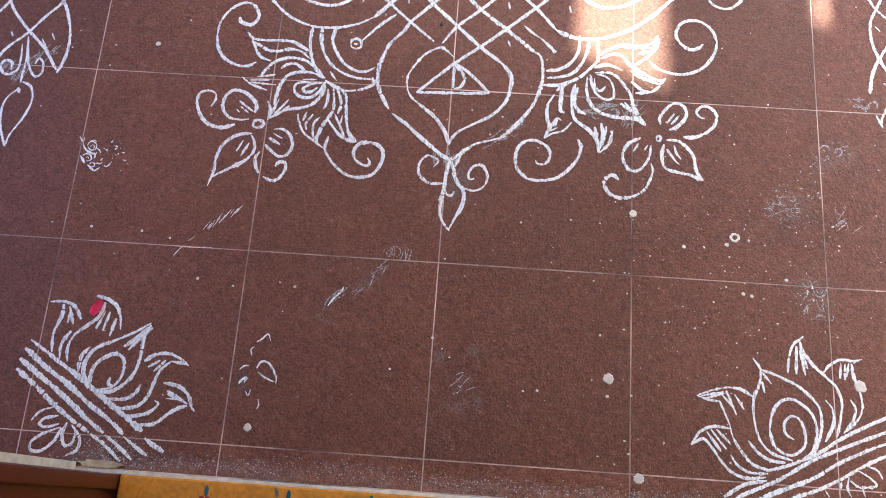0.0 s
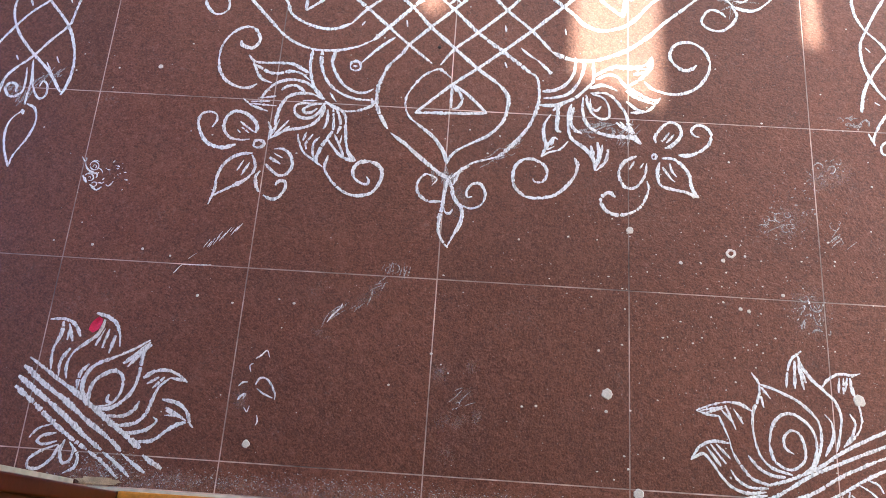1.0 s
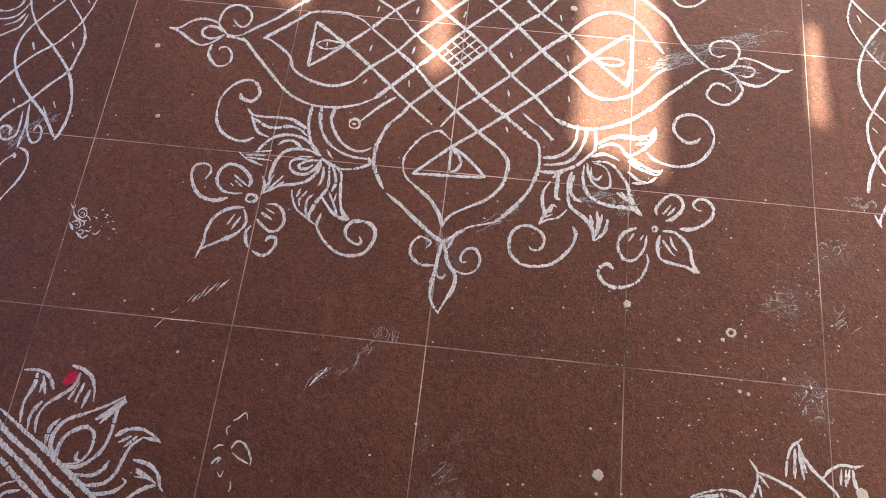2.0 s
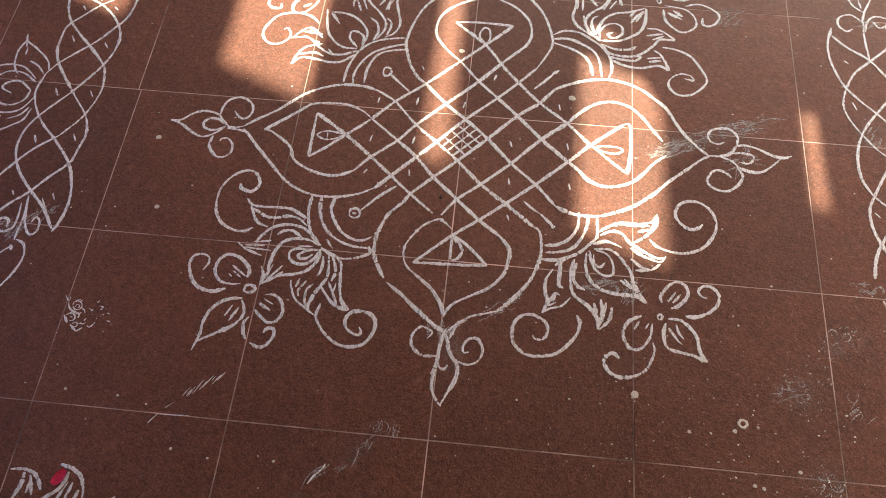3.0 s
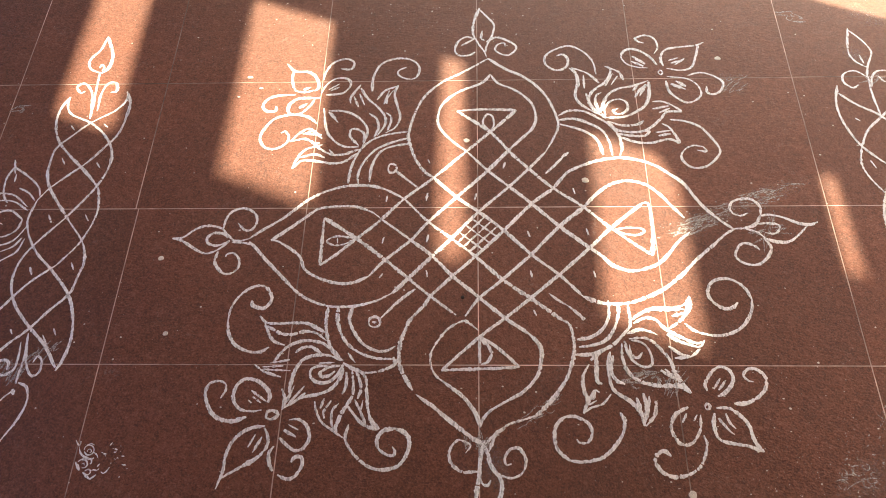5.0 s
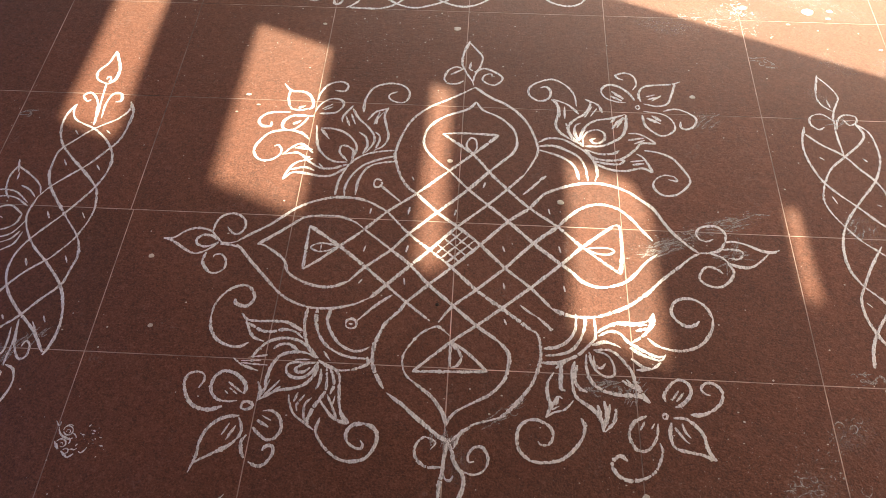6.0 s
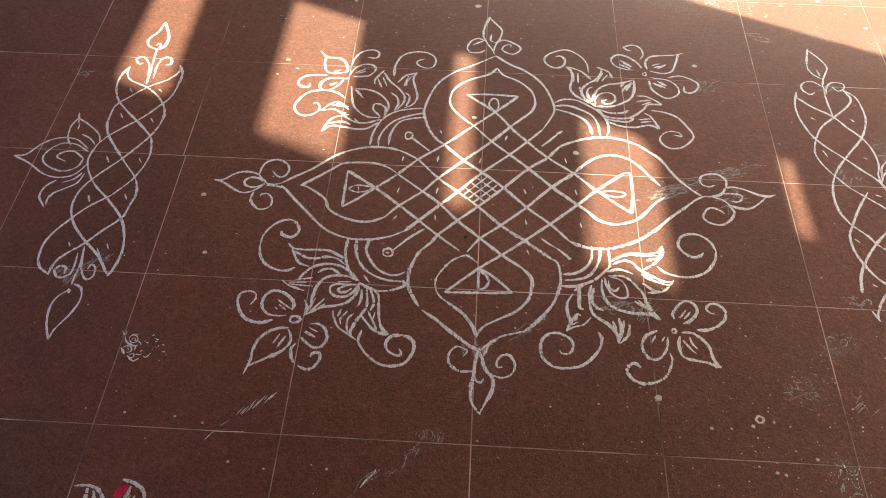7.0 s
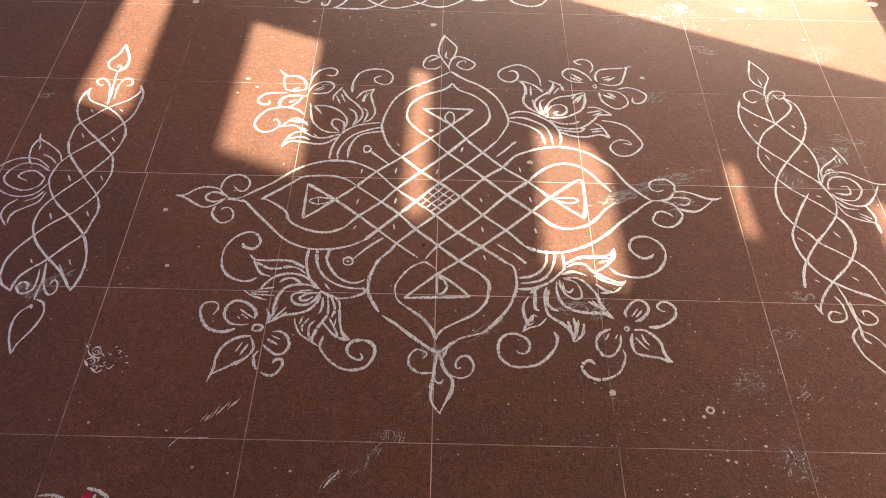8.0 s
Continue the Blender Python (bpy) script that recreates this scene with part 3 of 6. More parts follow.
def draw_tip_south(pen):
    pen(8, (-0.005, 0.073), (-0.011, 0.05), (-0.015, 0.024), (-0.017, -0.003), (-0.021, -0.028), (-0.022, -0.058), (-0.012, -0.081), (0.001, -0.097))
    pen(8, (-0.001, 0.036), (0.013, 0.012), (0.024, -0.002), (0.027, -0.023), (0.022, -0.045), (0.01, -0.07), (-0.001, -0.095))
    pen(8, (-0.026, 0.078), (-0.01, 0.064), (0, 0.046), (0.008, 0.022))
    pen(8, (0.003, 0.049), (0.01, 0.068), (0.017, 0.086), (0.036, 0.098))
    pen(6, (-0.015, 0.001), (-0.01, -0.015), (0.001, -0.017), (0.006, -0.007))
    pen(6, (-0.019, 0.009), (-0.051, 0.009), (-0.07, 0.025), (-0.075, 0.037), (-0.072, 0.057), (-0.058, 0.072), (-0.043, 0.069), (-0.033, 0.061), (-0.043, 0.046))
    pen(6, (0.023, 0.003), (0.047, -0.003), (0.068, 0.008), (0.075, 0.033), (0.064, 0.055), (0.046, 0.055), (0.034, 0.037), (0.037, 0.023), (0.047, 0.025))


def draw_tip_west(pen):
    pen(7, (-0.098, 0.007), (-0.073, 0.01), (-0.048, 0.032), (-0.021, 0.042), (0.012, 0.035), (0.03, 0.016), (0.046, 0.001))
    pen(7, (-0.098, 0.007), (-0.078, 0.002), (-0.043, -0.021), (-0.017, -0.035), (0.004, -0.031), (0.023, -0.017), (0.039, -0.001))
    pen(7, (0.032, 0.007), (0.02, 0.019), (-0.002, 0.021), (-0.016, 0.009), (-0.012, -0.007), (0.007, -0.014), (0.026, -0.008), (0.038, 0.002))
    pen(7, (0.017, 0.031), (0.02, 0.061), (0.033, 0.084), (0.059, 0.092), (0.085, 0.078), (0.094, 0.054), (0.085, 0.031), (0.068, 0.03), (0.05, 0.049))
    pen(7, (0.015, -0.03), (0.012, -0.057), (0.027, -0.081), (0.046, -0.091), (0.066, -0.079), (0.068, -0.054), (0.054, -0.036), (0.038, -0.037), (0.035, -0.045))
    pen(7, (0.042, 0.001), (0.063, -0.001), (0.082, 0.005))
    pen(7, (0.043, -0.004), (0.075, -0.007), (0.098, -0.014))


def draw_tip_east(pen):
    pen(8, (-0.094, 0.006), (-0.064, 0.008), (-0.041, 0.019), (-0.025, 0.044))
    pen(8, (-0.025, 0.042), (-0.005, 0.045), (0.025, 0.037), (0.052, 0.023), (0.08, 0.017), (0.101, 0.024))
    pen(8, (0.076, 0.015), (0.051, -0.011), (0.028, -0.028), (0.003, -0.031), (-0.022, -0.023), (-0.029, -0.016))
    pen(5, (-0.029, -0.016), (-0.044, -0.002), (-0.065, 0.005))
    pen(5, (-0.037, 0.019), (-0.016, 0.021), (0.009, 0.017), (0.011, 0.005), (-0.003, -0.008), (-0.024, -0.005))
    pen(7, (-0.025, 0.044), (-0.022, 0.067), (-0.035, 0.087), (-0.054, 0.091), (-0.081, 0.084), (-0.092, 0.064), (-0.085, 0.048), (-0.069, 0.043), (-0.053, 0.05))
    pen(7, (-0.03, -0.019), (-0.018, -0.043), (-0.027, -0.067), (-0.051, -0.089), (-0.076, -0.09), (-0.096, -0.078), (-0.1, -0.062), (-0.086, -0.038), (-0.069, -0.034), (-0.054, -0.041), (-0.044, -0.052))


def draw_tendril_east(pen):
    pen(8, (0.045, 0.01), (0.036, 0.001), (0.019, -0.006), (0, 0.003), (-0.013, 0.02), (-0.015, 0.04), (-0.004, 0.06), (0.019, 0.07), (0.043, 0.066), (0.065, 0.047), (0.076, 0.018))
    pen(8, (0.076, 0.018), (0.07, -0.011), (0.051, -0.042), (0.025, -0.062), (-0.004, -0.07), (-0.031, -0.068), (-0.057, -0.059), (-0.076, -0.041))


def draw_tendril_west(pen):
    pen(8, (-0.004, 0.043), (0.002, 0.03), (0.022, 0.024), (0.034, 0.031), (0.04, 0.05), (0.029, 0.072), (0.012, 0.082), (-0.013, 0.074), (-0.034, 0.053), (-0.047, 0.023), (-0.049, -0.007))
    pen(8, (-0.049, -0.007), (-0.042, -0.039), (-0.023, -0.066), (0.006, -0.081), (0.031, -0.082), (0.05, -0.071))


def draw_knobs(pen):
    pen(7, (-0.21, -0.222), (-0.194, -0.204), (-0.171, -0.178), (-0.135, -0.146))
    pen(7, (-0.233, -0.229), (-0.23, -0.219), (-0.22, -0.216), (-0.21, -0.222), (-0.209, -0.235), (-0.218, -0.241), (-0.23, -0.238), (-0.233, -0.229))
    pen(10, (-0.226, -0.229), (-0.216, -0.23))
    pen(6, (0.159, -0.158), (0.178, -0.175), (0.2, -0.19))
    pen(9, (0.2, -0.19), (0.214, -0.204), (0.23, -0.22))
    pen(15, (0.223, -0.214), (0.232, -0.223))
    pen(7, (0.167, 0.175), (0.191, 0.201), (0.212, 0.226))
    pen(13, (0.209, 0.226), (0.227, 0.241))
    pen(7, (-0.198, 0.19), (-0.165, 0.159), (-0.139, 0.135))
    pen(7, (-0.214, 0.194), (-0.21, 0.207), (-0.198, 0.206), (-0.193, 0.192), (-0.2, 0.182), (-0.21, 0.183), (-0.214, 0.194))


def draw_lotus_southwest(pen):
    pen(8, (-0.138, 0.124), (-0.122, 0.108), (-0.094, 0.105), (-0.06, 0.107), (-0.031, 0.105), (-0.008, 0.093), (0.01, 0.083))
    pen(8, (-0.118, 0.099), (-0.086, 0.081), (-0.061, 0.079), (-0.037, 0.086), (-0.011, 0.082), (0.012, 0.065))
    pen(8, (-0.127, 0.113), (-0.115, 0.085), (-0.099, 0.062), (-0.075, 0.053))
    pen(8, (-0.095, 0.012), (-0.078, 0.039), (-0.06, 0.055), (-0.033, 0.064), (-0.003, 0.061), (0.019, 0.049), (0.039, 0.027), (0.053, 0.017))
    pen(8, (0.01, 0.151), (0.008, 0.111), (0.013, 0.079), (0.025, 0.047), (0.045, 0.025))
    pen(8, (-0.05, 0.035), (-0.04, 0.045), (-0.018, 0.049), (0.005, 0.034))
    pen(8, (0.048, 0.017), (0.022, 0.029), (-0.007, 0.029), (-0.03, 0.021), (-0.04, 0.008), (-0.048, -0.012), (-0.052, -0.039), (-0.053, -0.056))
    pen(5, (-0.134, 0.008), (-0.114, -0.007), (-0.093, -0.015), (-0.074, -0.021))
    pen(5, (-0.116, 0.002), (-0.072, 0.005))
    pen(5, (-0.115, -0.003), (-0.082, -0.005), (-0.056, -0.006))
    pen(5, (-0.101, 0.011), (-0.06, 0.019))
    pen(5, (0.002, 0.011), (0.035, 0.013))
    pen(8, (0.054, 0.008), (0.045, -0.014), (0.027, -0.031), (0.007, -0.033), (-0.01, -0.023), (-0.013, -0.005), (0.001, 0.004), (0.024, 0.004))
    pen(8, (0.048, 0.005), (0.026, 0.002), (0.008, -0.009), (0.01, -0.019), (0.025, -0.018), (0.038, -0.007))
    pen(8, (0.055, 0), (0.05, -0.023), (0.033, -0.047), (0.011, -0.058), (-0.027, -0.067), (-0.056, -0.086), (-0.064, -0.093))
    pen(8, (-0.069, -0.047), (-0.06, -0.069), (-0.062, -0.091))
    pen(7, (-0.044, -0.04), (-0.057, -0.078))
    pen(7, (-0.023, -0.041), (-0.052, -0.082))
    pen(7, (-0.019, -0.056), (-0.048, -0.084))
    pen(8, (0.074, -0.005), (0.078, -0.031), (0.079, -0.06), (0.068, -0.084), (0.058, -0.104), (0.05, -0.129), (0.053, -0.141))
    pen(8, (0.062, -0.009), (0.064, -0.039), (0.057, -0.059))
    pen(8, (0.079, -0.002), (0.089, -0.021), (0.095, -0.046), (0.09, -0.069))
    pen(8, (0.064, 0.004), (0.09, -0.007), (0.104, -0.024), (0.108, -0.059), (0.113, -0.093), (0.122, -0.117), (0.138, -0.134))
    pen(8, (0.07, -0.084), (0.089, -0.108), (0.107, -0.125), (0.135, -0.135))
    pen(6, (0.084, -0.07), (0.098, -0.097), (0.111, -0.125))
    pen(6, (0.101, -0.072), (0.098, -0.097))
    pen(6, (0.002, -0.074), (0.007, -0.094), (0.02, -0.119), (0.043, -0.136), (0.066, -0.152))
    pen(6, (0.021, -0.068), (0.015, -0.09))
    pen(6, (0.036, -0.073), (0.023, -0.096), (0.025, -0.112))
    pen(6, (0.052, -0.079), (0.04, -0.095), (0.041, -0.122), (0.046, -0.134))


def draw_bands_southwest(pen):
    pen(8, (-0.065, 0.077), (-0.064, 0.044), (-0.051, 0.007), (-0.029, -0.021), (0.003, -0.04), (0.031, -0.047), (0.064, -0.048))
    pen(8, (-0.034, 0.079), (-0.038, 0.046), (-0.025, 0.014), (-0.006, -0.011), (0.021, -0.028), (0.045, -0.029), (0.065, -0.018))
    pen(8, (-0.044, -0.057), (-0.01, -0.077), (0.019, -0.079), (0.05, -0.07), (0.065, -0.059), (0.062, -0.043))
    pen(6, (-0.035, -0.034), (-0.018, -0.057))


def draw_scroll_southwest(pen):
    pen(8, (-0.059, 0.046), (-0.064, 0.018), (-0.051, -0.008), (-0.029, -0.03), (-0.005, -0.044), (0.021, -0.046), (0.046, -0.037), (0.061, -0.012), (0.064, 0.014), (0.055, 0.029), (0.035, 0.038))
    pen(8, (0.035, 0.038), (0.012, 0.033), (0, 0.017), (0.003, -0.002), (0.018, -0.015), (0.033, -0.018), (0.037, -0.01), (0.031, 0))


def draw_flower_southwest(pen):
    pen(8, (0.02, 0.031), (0.022, 0.043), (0.033, 0.047), (0.043, 0.041), (0.042, 0.034), (0.032, 0.028), (0.02, 0.031))
    pen(8, (0.009, 0.048), (-0.011, 0.045), (-0.036, 0.05), (-0.052, 0.07), (-0.052, 0.096), (-0.037, 0.115), (-0.013, 0.114), (0.011, 0.098), (0.022, 0.08), (0.02, 0.064))
    pen(8, (-0.08, 0.073), (-0.072, 0.091), (-0.075, 0.106), (-0.092, 0.112), (-0.109, 0.104), (-0.113, 0.084), (-0.104, 0.059), (-0.09, 0.038), (-0.07, 0.027), (-0.046, 0.024), (-0.02, 0.033))
    pen(8, (0.021, 0.014), (-0.007, 0.009), (-0.028, -0.004), (-0.043, -0.025), (-0.05, -0.05), (-0.05, -0.078), (-0.059, -0.115))
    pen(8, (-0.051, -0.093), (-0.031, -0.08), (-0.004, -0.064), (0.019, -0.047), (0.031, -0.025), (0.028, -0.004), (0.02, 0.01))
    pen(8, (0.053, -0.011), (0.07, -0.026), (0.087, -0.037), (0.105, -0.03), (0.113, -0.008), (0.105, 0.015), (0.087, 0.028), (0.068, 0.027))
    pen(8, (0.044, -0.028), (0.036, -0.044), (0.04, -0.064), (0.048, -0.079))
    pen(8, (0.058, -0.086), (0.079, -0.094), (0.095, -0.086), (0.105, -0.063), (0.1, -0.05), (0.088, -0.051), (0.082, -0.061))
    pen(6, (-0.018, 0.091), (0.017, 0.066))
    pen(6, (-0.013, 0.077), (0.006, 0.063))
    pen(6, (-0.022, 0.07), (-0.014, 0.063))
    pen(6, (0.004, -0.004), (-0.008, -0.031))
    pen(6, (0.018, -0.009), (0.003, -0.042))
    pen(6, (0.068, 0.017), (0.089, 0.006))
    pen(10, (0.06, 0.006), (0.086, -0.009))


def draw_lotus_southeast(pen):
    pen(8, (-0.018, 0.087), (0.011, 0.109), (0.043, 0.119), (0.078, 0.119), (0.105, 0.13), (0.116, 0.149))
    pen(10, (0.115, 0.146), (0.108, 0.115), (0.089, 0.089), (0.059, 0.067))
    pen(10, (0.072, 0.099), (0.104, 0.108))
    pen(10, (0.039, 0.115), (0.099, 0.116))
    pen(8, (-0.012, 0.082), (0.015, 0.095), (0.036, 0.091), (0.053, 0.07), (0.081, 0.051), (0.111, 0.036), (0.132, 0.037))
    pen(8, (0.056, 0.056), (0.076, 0.041), (0.106, 0.029), (0.122, 0.027), (0.133, 0.042))
    pen(8, (0.056, 0.028), (0.078, 0.01), (0.099, 0.004), (0.121, 0.022))
    pen(8, (0.065, 0), (0.095, 0.002))
    pen(8, (-0.027, 0.057), (0, 0.067), (0.021, 0.062), (0.036, 0.054))
    pen(7, (-0.035, 0.04), (-0.03, 0.013), (-0.019, -0.008), (-0.001, -0.02), (0.016, -0.015), (0.018, 0.003), (0.012, 0.024), (-0.001, 0.037), (-0.021, 0.042))
    pen(7, (-0.025, 0.031), (-0.024, 0.008), (-0.011, 0.001), (0, 0.013))
    pen(9, (-0.025, 0.045), (0.007, 0.047), (0.026, 0.037), (0.041, 0.018), (0.055, -0.004), (0.061, -0.029), (0.071, -0.054), (0.088, -0.078))
    pen(9, (-0.041, 0.034), (-0.042, -0.001), (-0.032, -0.035), (-0.009, -0.053), (0.017, -0.061), (0.048, -0.062), (0.07, -0.063), (0.088, -0.078))
    pen(9, (0.033, -0.027), (0.056, -0.046))
    pen(9, (0.042, -0.024), (0.063, -0.051))
    pen(9, (-0.067, 0.015), (-0.074, -0.016), (-0.073, -0.047), (-0.067, -0.072), (-0.045, -0.09), (-0.028, -0.104), (-0.017, -0.122), (-0.013, -0.149))
    pen(9, (-0.062, 0.006), (-0.069, -0.028), (-0.06, -0.05), (-0.043, -0.059))
    pen(9, (-0.011, -0.149), (0.01, -0.124), (0.015, -0.095))
    pen(9, (-0.011, -0.14), (-0.004, -0.109), (-0.009, -0.078))
    pen(9, (-0.017, -0.118), (-0.023, -0.088))
    pen(9, (-0.001, -0.109), (0.003, -0.084))
    pen(10, (-0.097, 0.013), (-0.098, -0.017), (-0.099, -0.052), (-0.089, -0.058))
    pen(8, (-0.113, -0.014), (-0.127, -0.041), (-0.128, -0.071), (-0.122, -0.095), (-0.132, -0.123))
    pen(8, (-0.122, -0.102), (-0.107, -0.074), (-0.096, -0.077))
    pen(8, (-0.111, -0.093), (-0.104, -0.074))
    pen(6, (-0.132, -0.122), (-0.115, -0.11), (-0.092, -0.102), (-0.073, -0.08))
    pen(6, (-0.12, -0.104), (-0.104, -0.095))
    pen(8, (-0.109, -0.005), (-0.085, 0.014))


def draw_bands_southeast(pen):
    pen(8, (0.018, 0.065), (0.016, 0.027), (0, -0.005), (-0.027, -0.024), (-0.056, -0.03))
    pen(8, (0.039, 0.061), (0.036, 0.028), (0.022, -0.009), (0.003, -0.032), (-0.023, -0.043), (-0.053, -0.047))
    pen(8, (-0.061, -0.065), (-0.027, -0.064), (-0.001, -0.053), (0.021, -0.04), (0.048, -0.011), (0.06, 0.009), (0.059, 0.058))


def draw_scroll_southeast(pen):
    pen(8, (-0.026, -0.005), (-0.022, -0.012), (-0.004, -0.011), (0.005, 0.009), (-0.003, 0.03), (-0.028, 0.042), (-0.05, 0.039), (-0.066, 0.021), (-0.07, -0.006), (-0.063, -0.03), (-0.042, -0.049))
    pen(8, (-0.042, -0.049), (-0.015, -0.051), (0.02, -0.043), (0.047, -0.02), (0.065, 0.006), (0.071, 0.032), (0.064, 0.051))


def draw_flower_southeast(pen):
    pen(8, (-0.009, 0.028), (-0.005, 0.034), (0.001, 0.032), (0, 0.025), (-0.006, 0.022), (-0.009, 0.028))
    pen(8, (0.001, 0.062), (0, 0.08), (0.019, 0.107), (0.038, 0.116), (0.055, 0.104), (0.055, 0.081), (0.037, 0.059), (0.02, 0.05))
    pen(8, (0.05, 0.035), (0.075, 0.036), (0.103, 0.051), (0.121, 0.073), (0.122, 0.096), (0.106, 0.111), (0.088, 0.109), (0.08, 0.096), (0.088, 0.085), (0.098, 0.083))
    pen(8, (0.013, 0.025), (0.038, 0.025), (0.059, 0.009), (0.072, -0.012), (0.077, -0.043), (0.091, -0.065))
    pen(8, (0.008, 0.015), (0.003, -0.011), (0.009, -0.039), (0.031, -0.048), (0.061, -0.053), (0.091, -0.065))
    pen(8, (-0.042, 0.027), (-0.065, 0.015), (-0.08, -0.007), (-0.079, -0.031), (-0.065, -0.051), (-0.043, -0.047), (-0.025, -0.02), (-0.02, 0.011))
    pen(8, (-0.02, -0.032), (-0.017, -0.054), (-0.033, -0.092), (-0.056, -0.109), (-0.083, -0.116), (-0.107, -0.108), (-0.121, -0.088), (-0.116, -0.072), (-0.102, -0.064), (-0.089, -0.075))
    pen(7, (0.015, 0.066), (0.031, 0.09))
    pen(7, (0.024, 0.064), (0.042, 0.086))
    pen(7, (0.03, 0.014), (0.035, -0.005), (0.045, -0.018))
    pen(7, (0.014, 0.004), (0.033, -0.024), (0.041, -0.03))
    pen(7, (-0.047, 0.014), (-0.058, -0.006))
    pen(7, (-0.027, 0.011), (-0.035, -0.002))


def draw_lotus_northwest(pen):
    pen(7, (-0.062, 0.058), (-0.049, -0.014), (-0.029, -0.048), (0, -0.07), (0.037, -0.072))
    pen(7, (-0.049, 0.049), (-0.01, 0.047), (0.024, 0.031), (0.05, -0.001), (0.056, -0.029), (0.046, -0.072))
    pen(7, (-0.048, 0.045), (-0.021, 0.009))
    pen(7, (-0.042, 0.043), (-0.028, 0.024))
    pen(7, (0.037, -0.068), (0.014, -0.039), (0.014, -0.016), (0.03, -0.014), (0.048, -0.03), (0.048, -0.058))
    pen(7, (0.028, 0.14), (0.014, 0.115), (0.004, 0.092), (0.006, 0.074))
    pen(7, (0.029, 0.128), (0.05, 0.09), (0.075, 0.063), (0.096, 0.031), (0.099, 0.002), (0.081, -0.036))
    pen(7, (0.013, 0.098), (0.027, 0.061))
    pen(7, (0.027, 0.107), (0.042, 0.068))
    pen(7, (0.056, 0.039), (0.075, 0.022), (0.083, -0.007), (0.074, -0.042))
    pen(7, (0.126, 0.137), (0.118, 0.106), (0.128, 0.062), (0.136, 0.025), (0.126, -0.008), (0.102, -0.027))
    pen(7, (0.123, 0.133), (0.092, 0.117), (0.073, 0.085))
    pen(7, (0.104, 0.118), (0.092, 0.07))
    pen(7, (0.115, 0.12), (0.1, 0.091), (0.099, 0.071))
    pen(7, (0.099, 0.041), (0.112, 0.028), (0.113, 0.008), (0.106, -0.019))
    pen(8, (-0.137, -0.054), (-0.114, -0.024), (-0.09, -0.013), (-0.057, -0.044))
    pen(8, (-0.108, -0.027), (-0.059, -0.032))
    pen(8, (-0.134, -0.052), (-0.095, -0.046), (-0.058, -0.078), (-0.028, -0.096), (0.003, -0.095), (0.038, -0.08))
    pen(8, (-0.122, -0.14), (-0.113, -0.109), (-0.095, -0.08), (-0.054, -0.064))
    pen(8, (-0.122, -0.14), (-0.099, -0.115), (-0.062, -0.117), (-0.024, -0.124), (0.006, -0.118), (0.034, -0.093))
    pen(8, (-0.107, -0.105), (-0.071, -0.095), (-0.044, -0.106))
    pen(8, (-0.036, -0.08), (-0.023, -0.096))
    pen(10, (-0.083, -0.018), (-0.102, -0.027))
    pen(10, (-0.082, -0.06), (-0.062, -0.059))


def draw_bands_northwest(pen):
    pen(7, (0.067, 0.083), (0.031, 0.078), (-0.015, 0.062), (-0.048, 0.028), (-0.068, -0.028), (-0.072, -0.079))
    pen(7, (0.069, 0.063), (0.029, 0.049), (-0.011, 0.026), (-0.038, -0.012), (-0.05, -0.053), (-0.047, -0.084))
    pen(7, (0.071, 0.044), (0.03, 0.036), (0, 0.018), (-0.018, -0.026), (-0.021, -0.076))


def draw_scroll_northwest(pen):
    pen(8, (-0.057, -0.073), (-0.082, -0.051), (-0.122, -0.043), (-0.164, -0.054), (-0.19, -0.091), (-0.196, -0.124), (-0.179, -0.151), (-0.152, -0.155), (-0.128, -0.137), (-0.124, -0.116), (-0.135, -0.099), (-0.145, -0.104))
    pen(7, (0.077, 0.036), (0.077, 0.086), (0.095, 0.134), (0.133, 0.155), (0.173, 0.151), (0.197, 0.124), (0.192, 0.088), (0.173, 0.079), (0.147, 0.09), (0.142, 0.109), (0.163, 0.123))


def draw_flower_northwest(pen):
    pen(8, (-0.067, 0.081), (-0.043, 0.054), (-0.005, 0.05), (0.018, 0.027), (0.026, -0.004), (0.016, -0.019))
    pen(8, (-0.046, 0.056), (-0.047, 0.024), (-0.034, -0.015), (-0.005, -0.022), (0.015, -0.015))
    pen(8, (-0.032, -0.032), (-0.077, -0.034), (-0.102, -0.046), (-0.113, -0.069), (-0.1, -0.088), (-0.078, -0.087), (-0.078, -0.071))
    pen(8, (0.021, -0.043), (-0.024, -0.046), (-0.045, -0.069), (-0.041, -0.095), (-0.015, -0.098), (0.008, -0.074), (0.021, -0.045))
    pen(7, (0.035, -0.028), (0.047, 0.004), (0.072, 0.026), (0.101, 0.023), (0.11, 0.001), (0.091, -0.027), (0.048, -0.033))
    pen(7, (0.036, 0.02), (0.041, 0.052), (0.059, 0.085), (0.091, 0.098), (0.113, 0.084), (0.107, 0.06), (0.079, 0.061))
    pen(7, (0.053, -0.015), (0.08, 0.006))
    pen(7, (0.059, -0.018), (0.082, -0.005))
    pen(13, (-0.018, -0.078), (0.002, -0.063))
    pen(13, (0.023, -0.045), (0.034, -0.042))
    pen(13, (-0.013, -0.014), (0.006, -0.005))


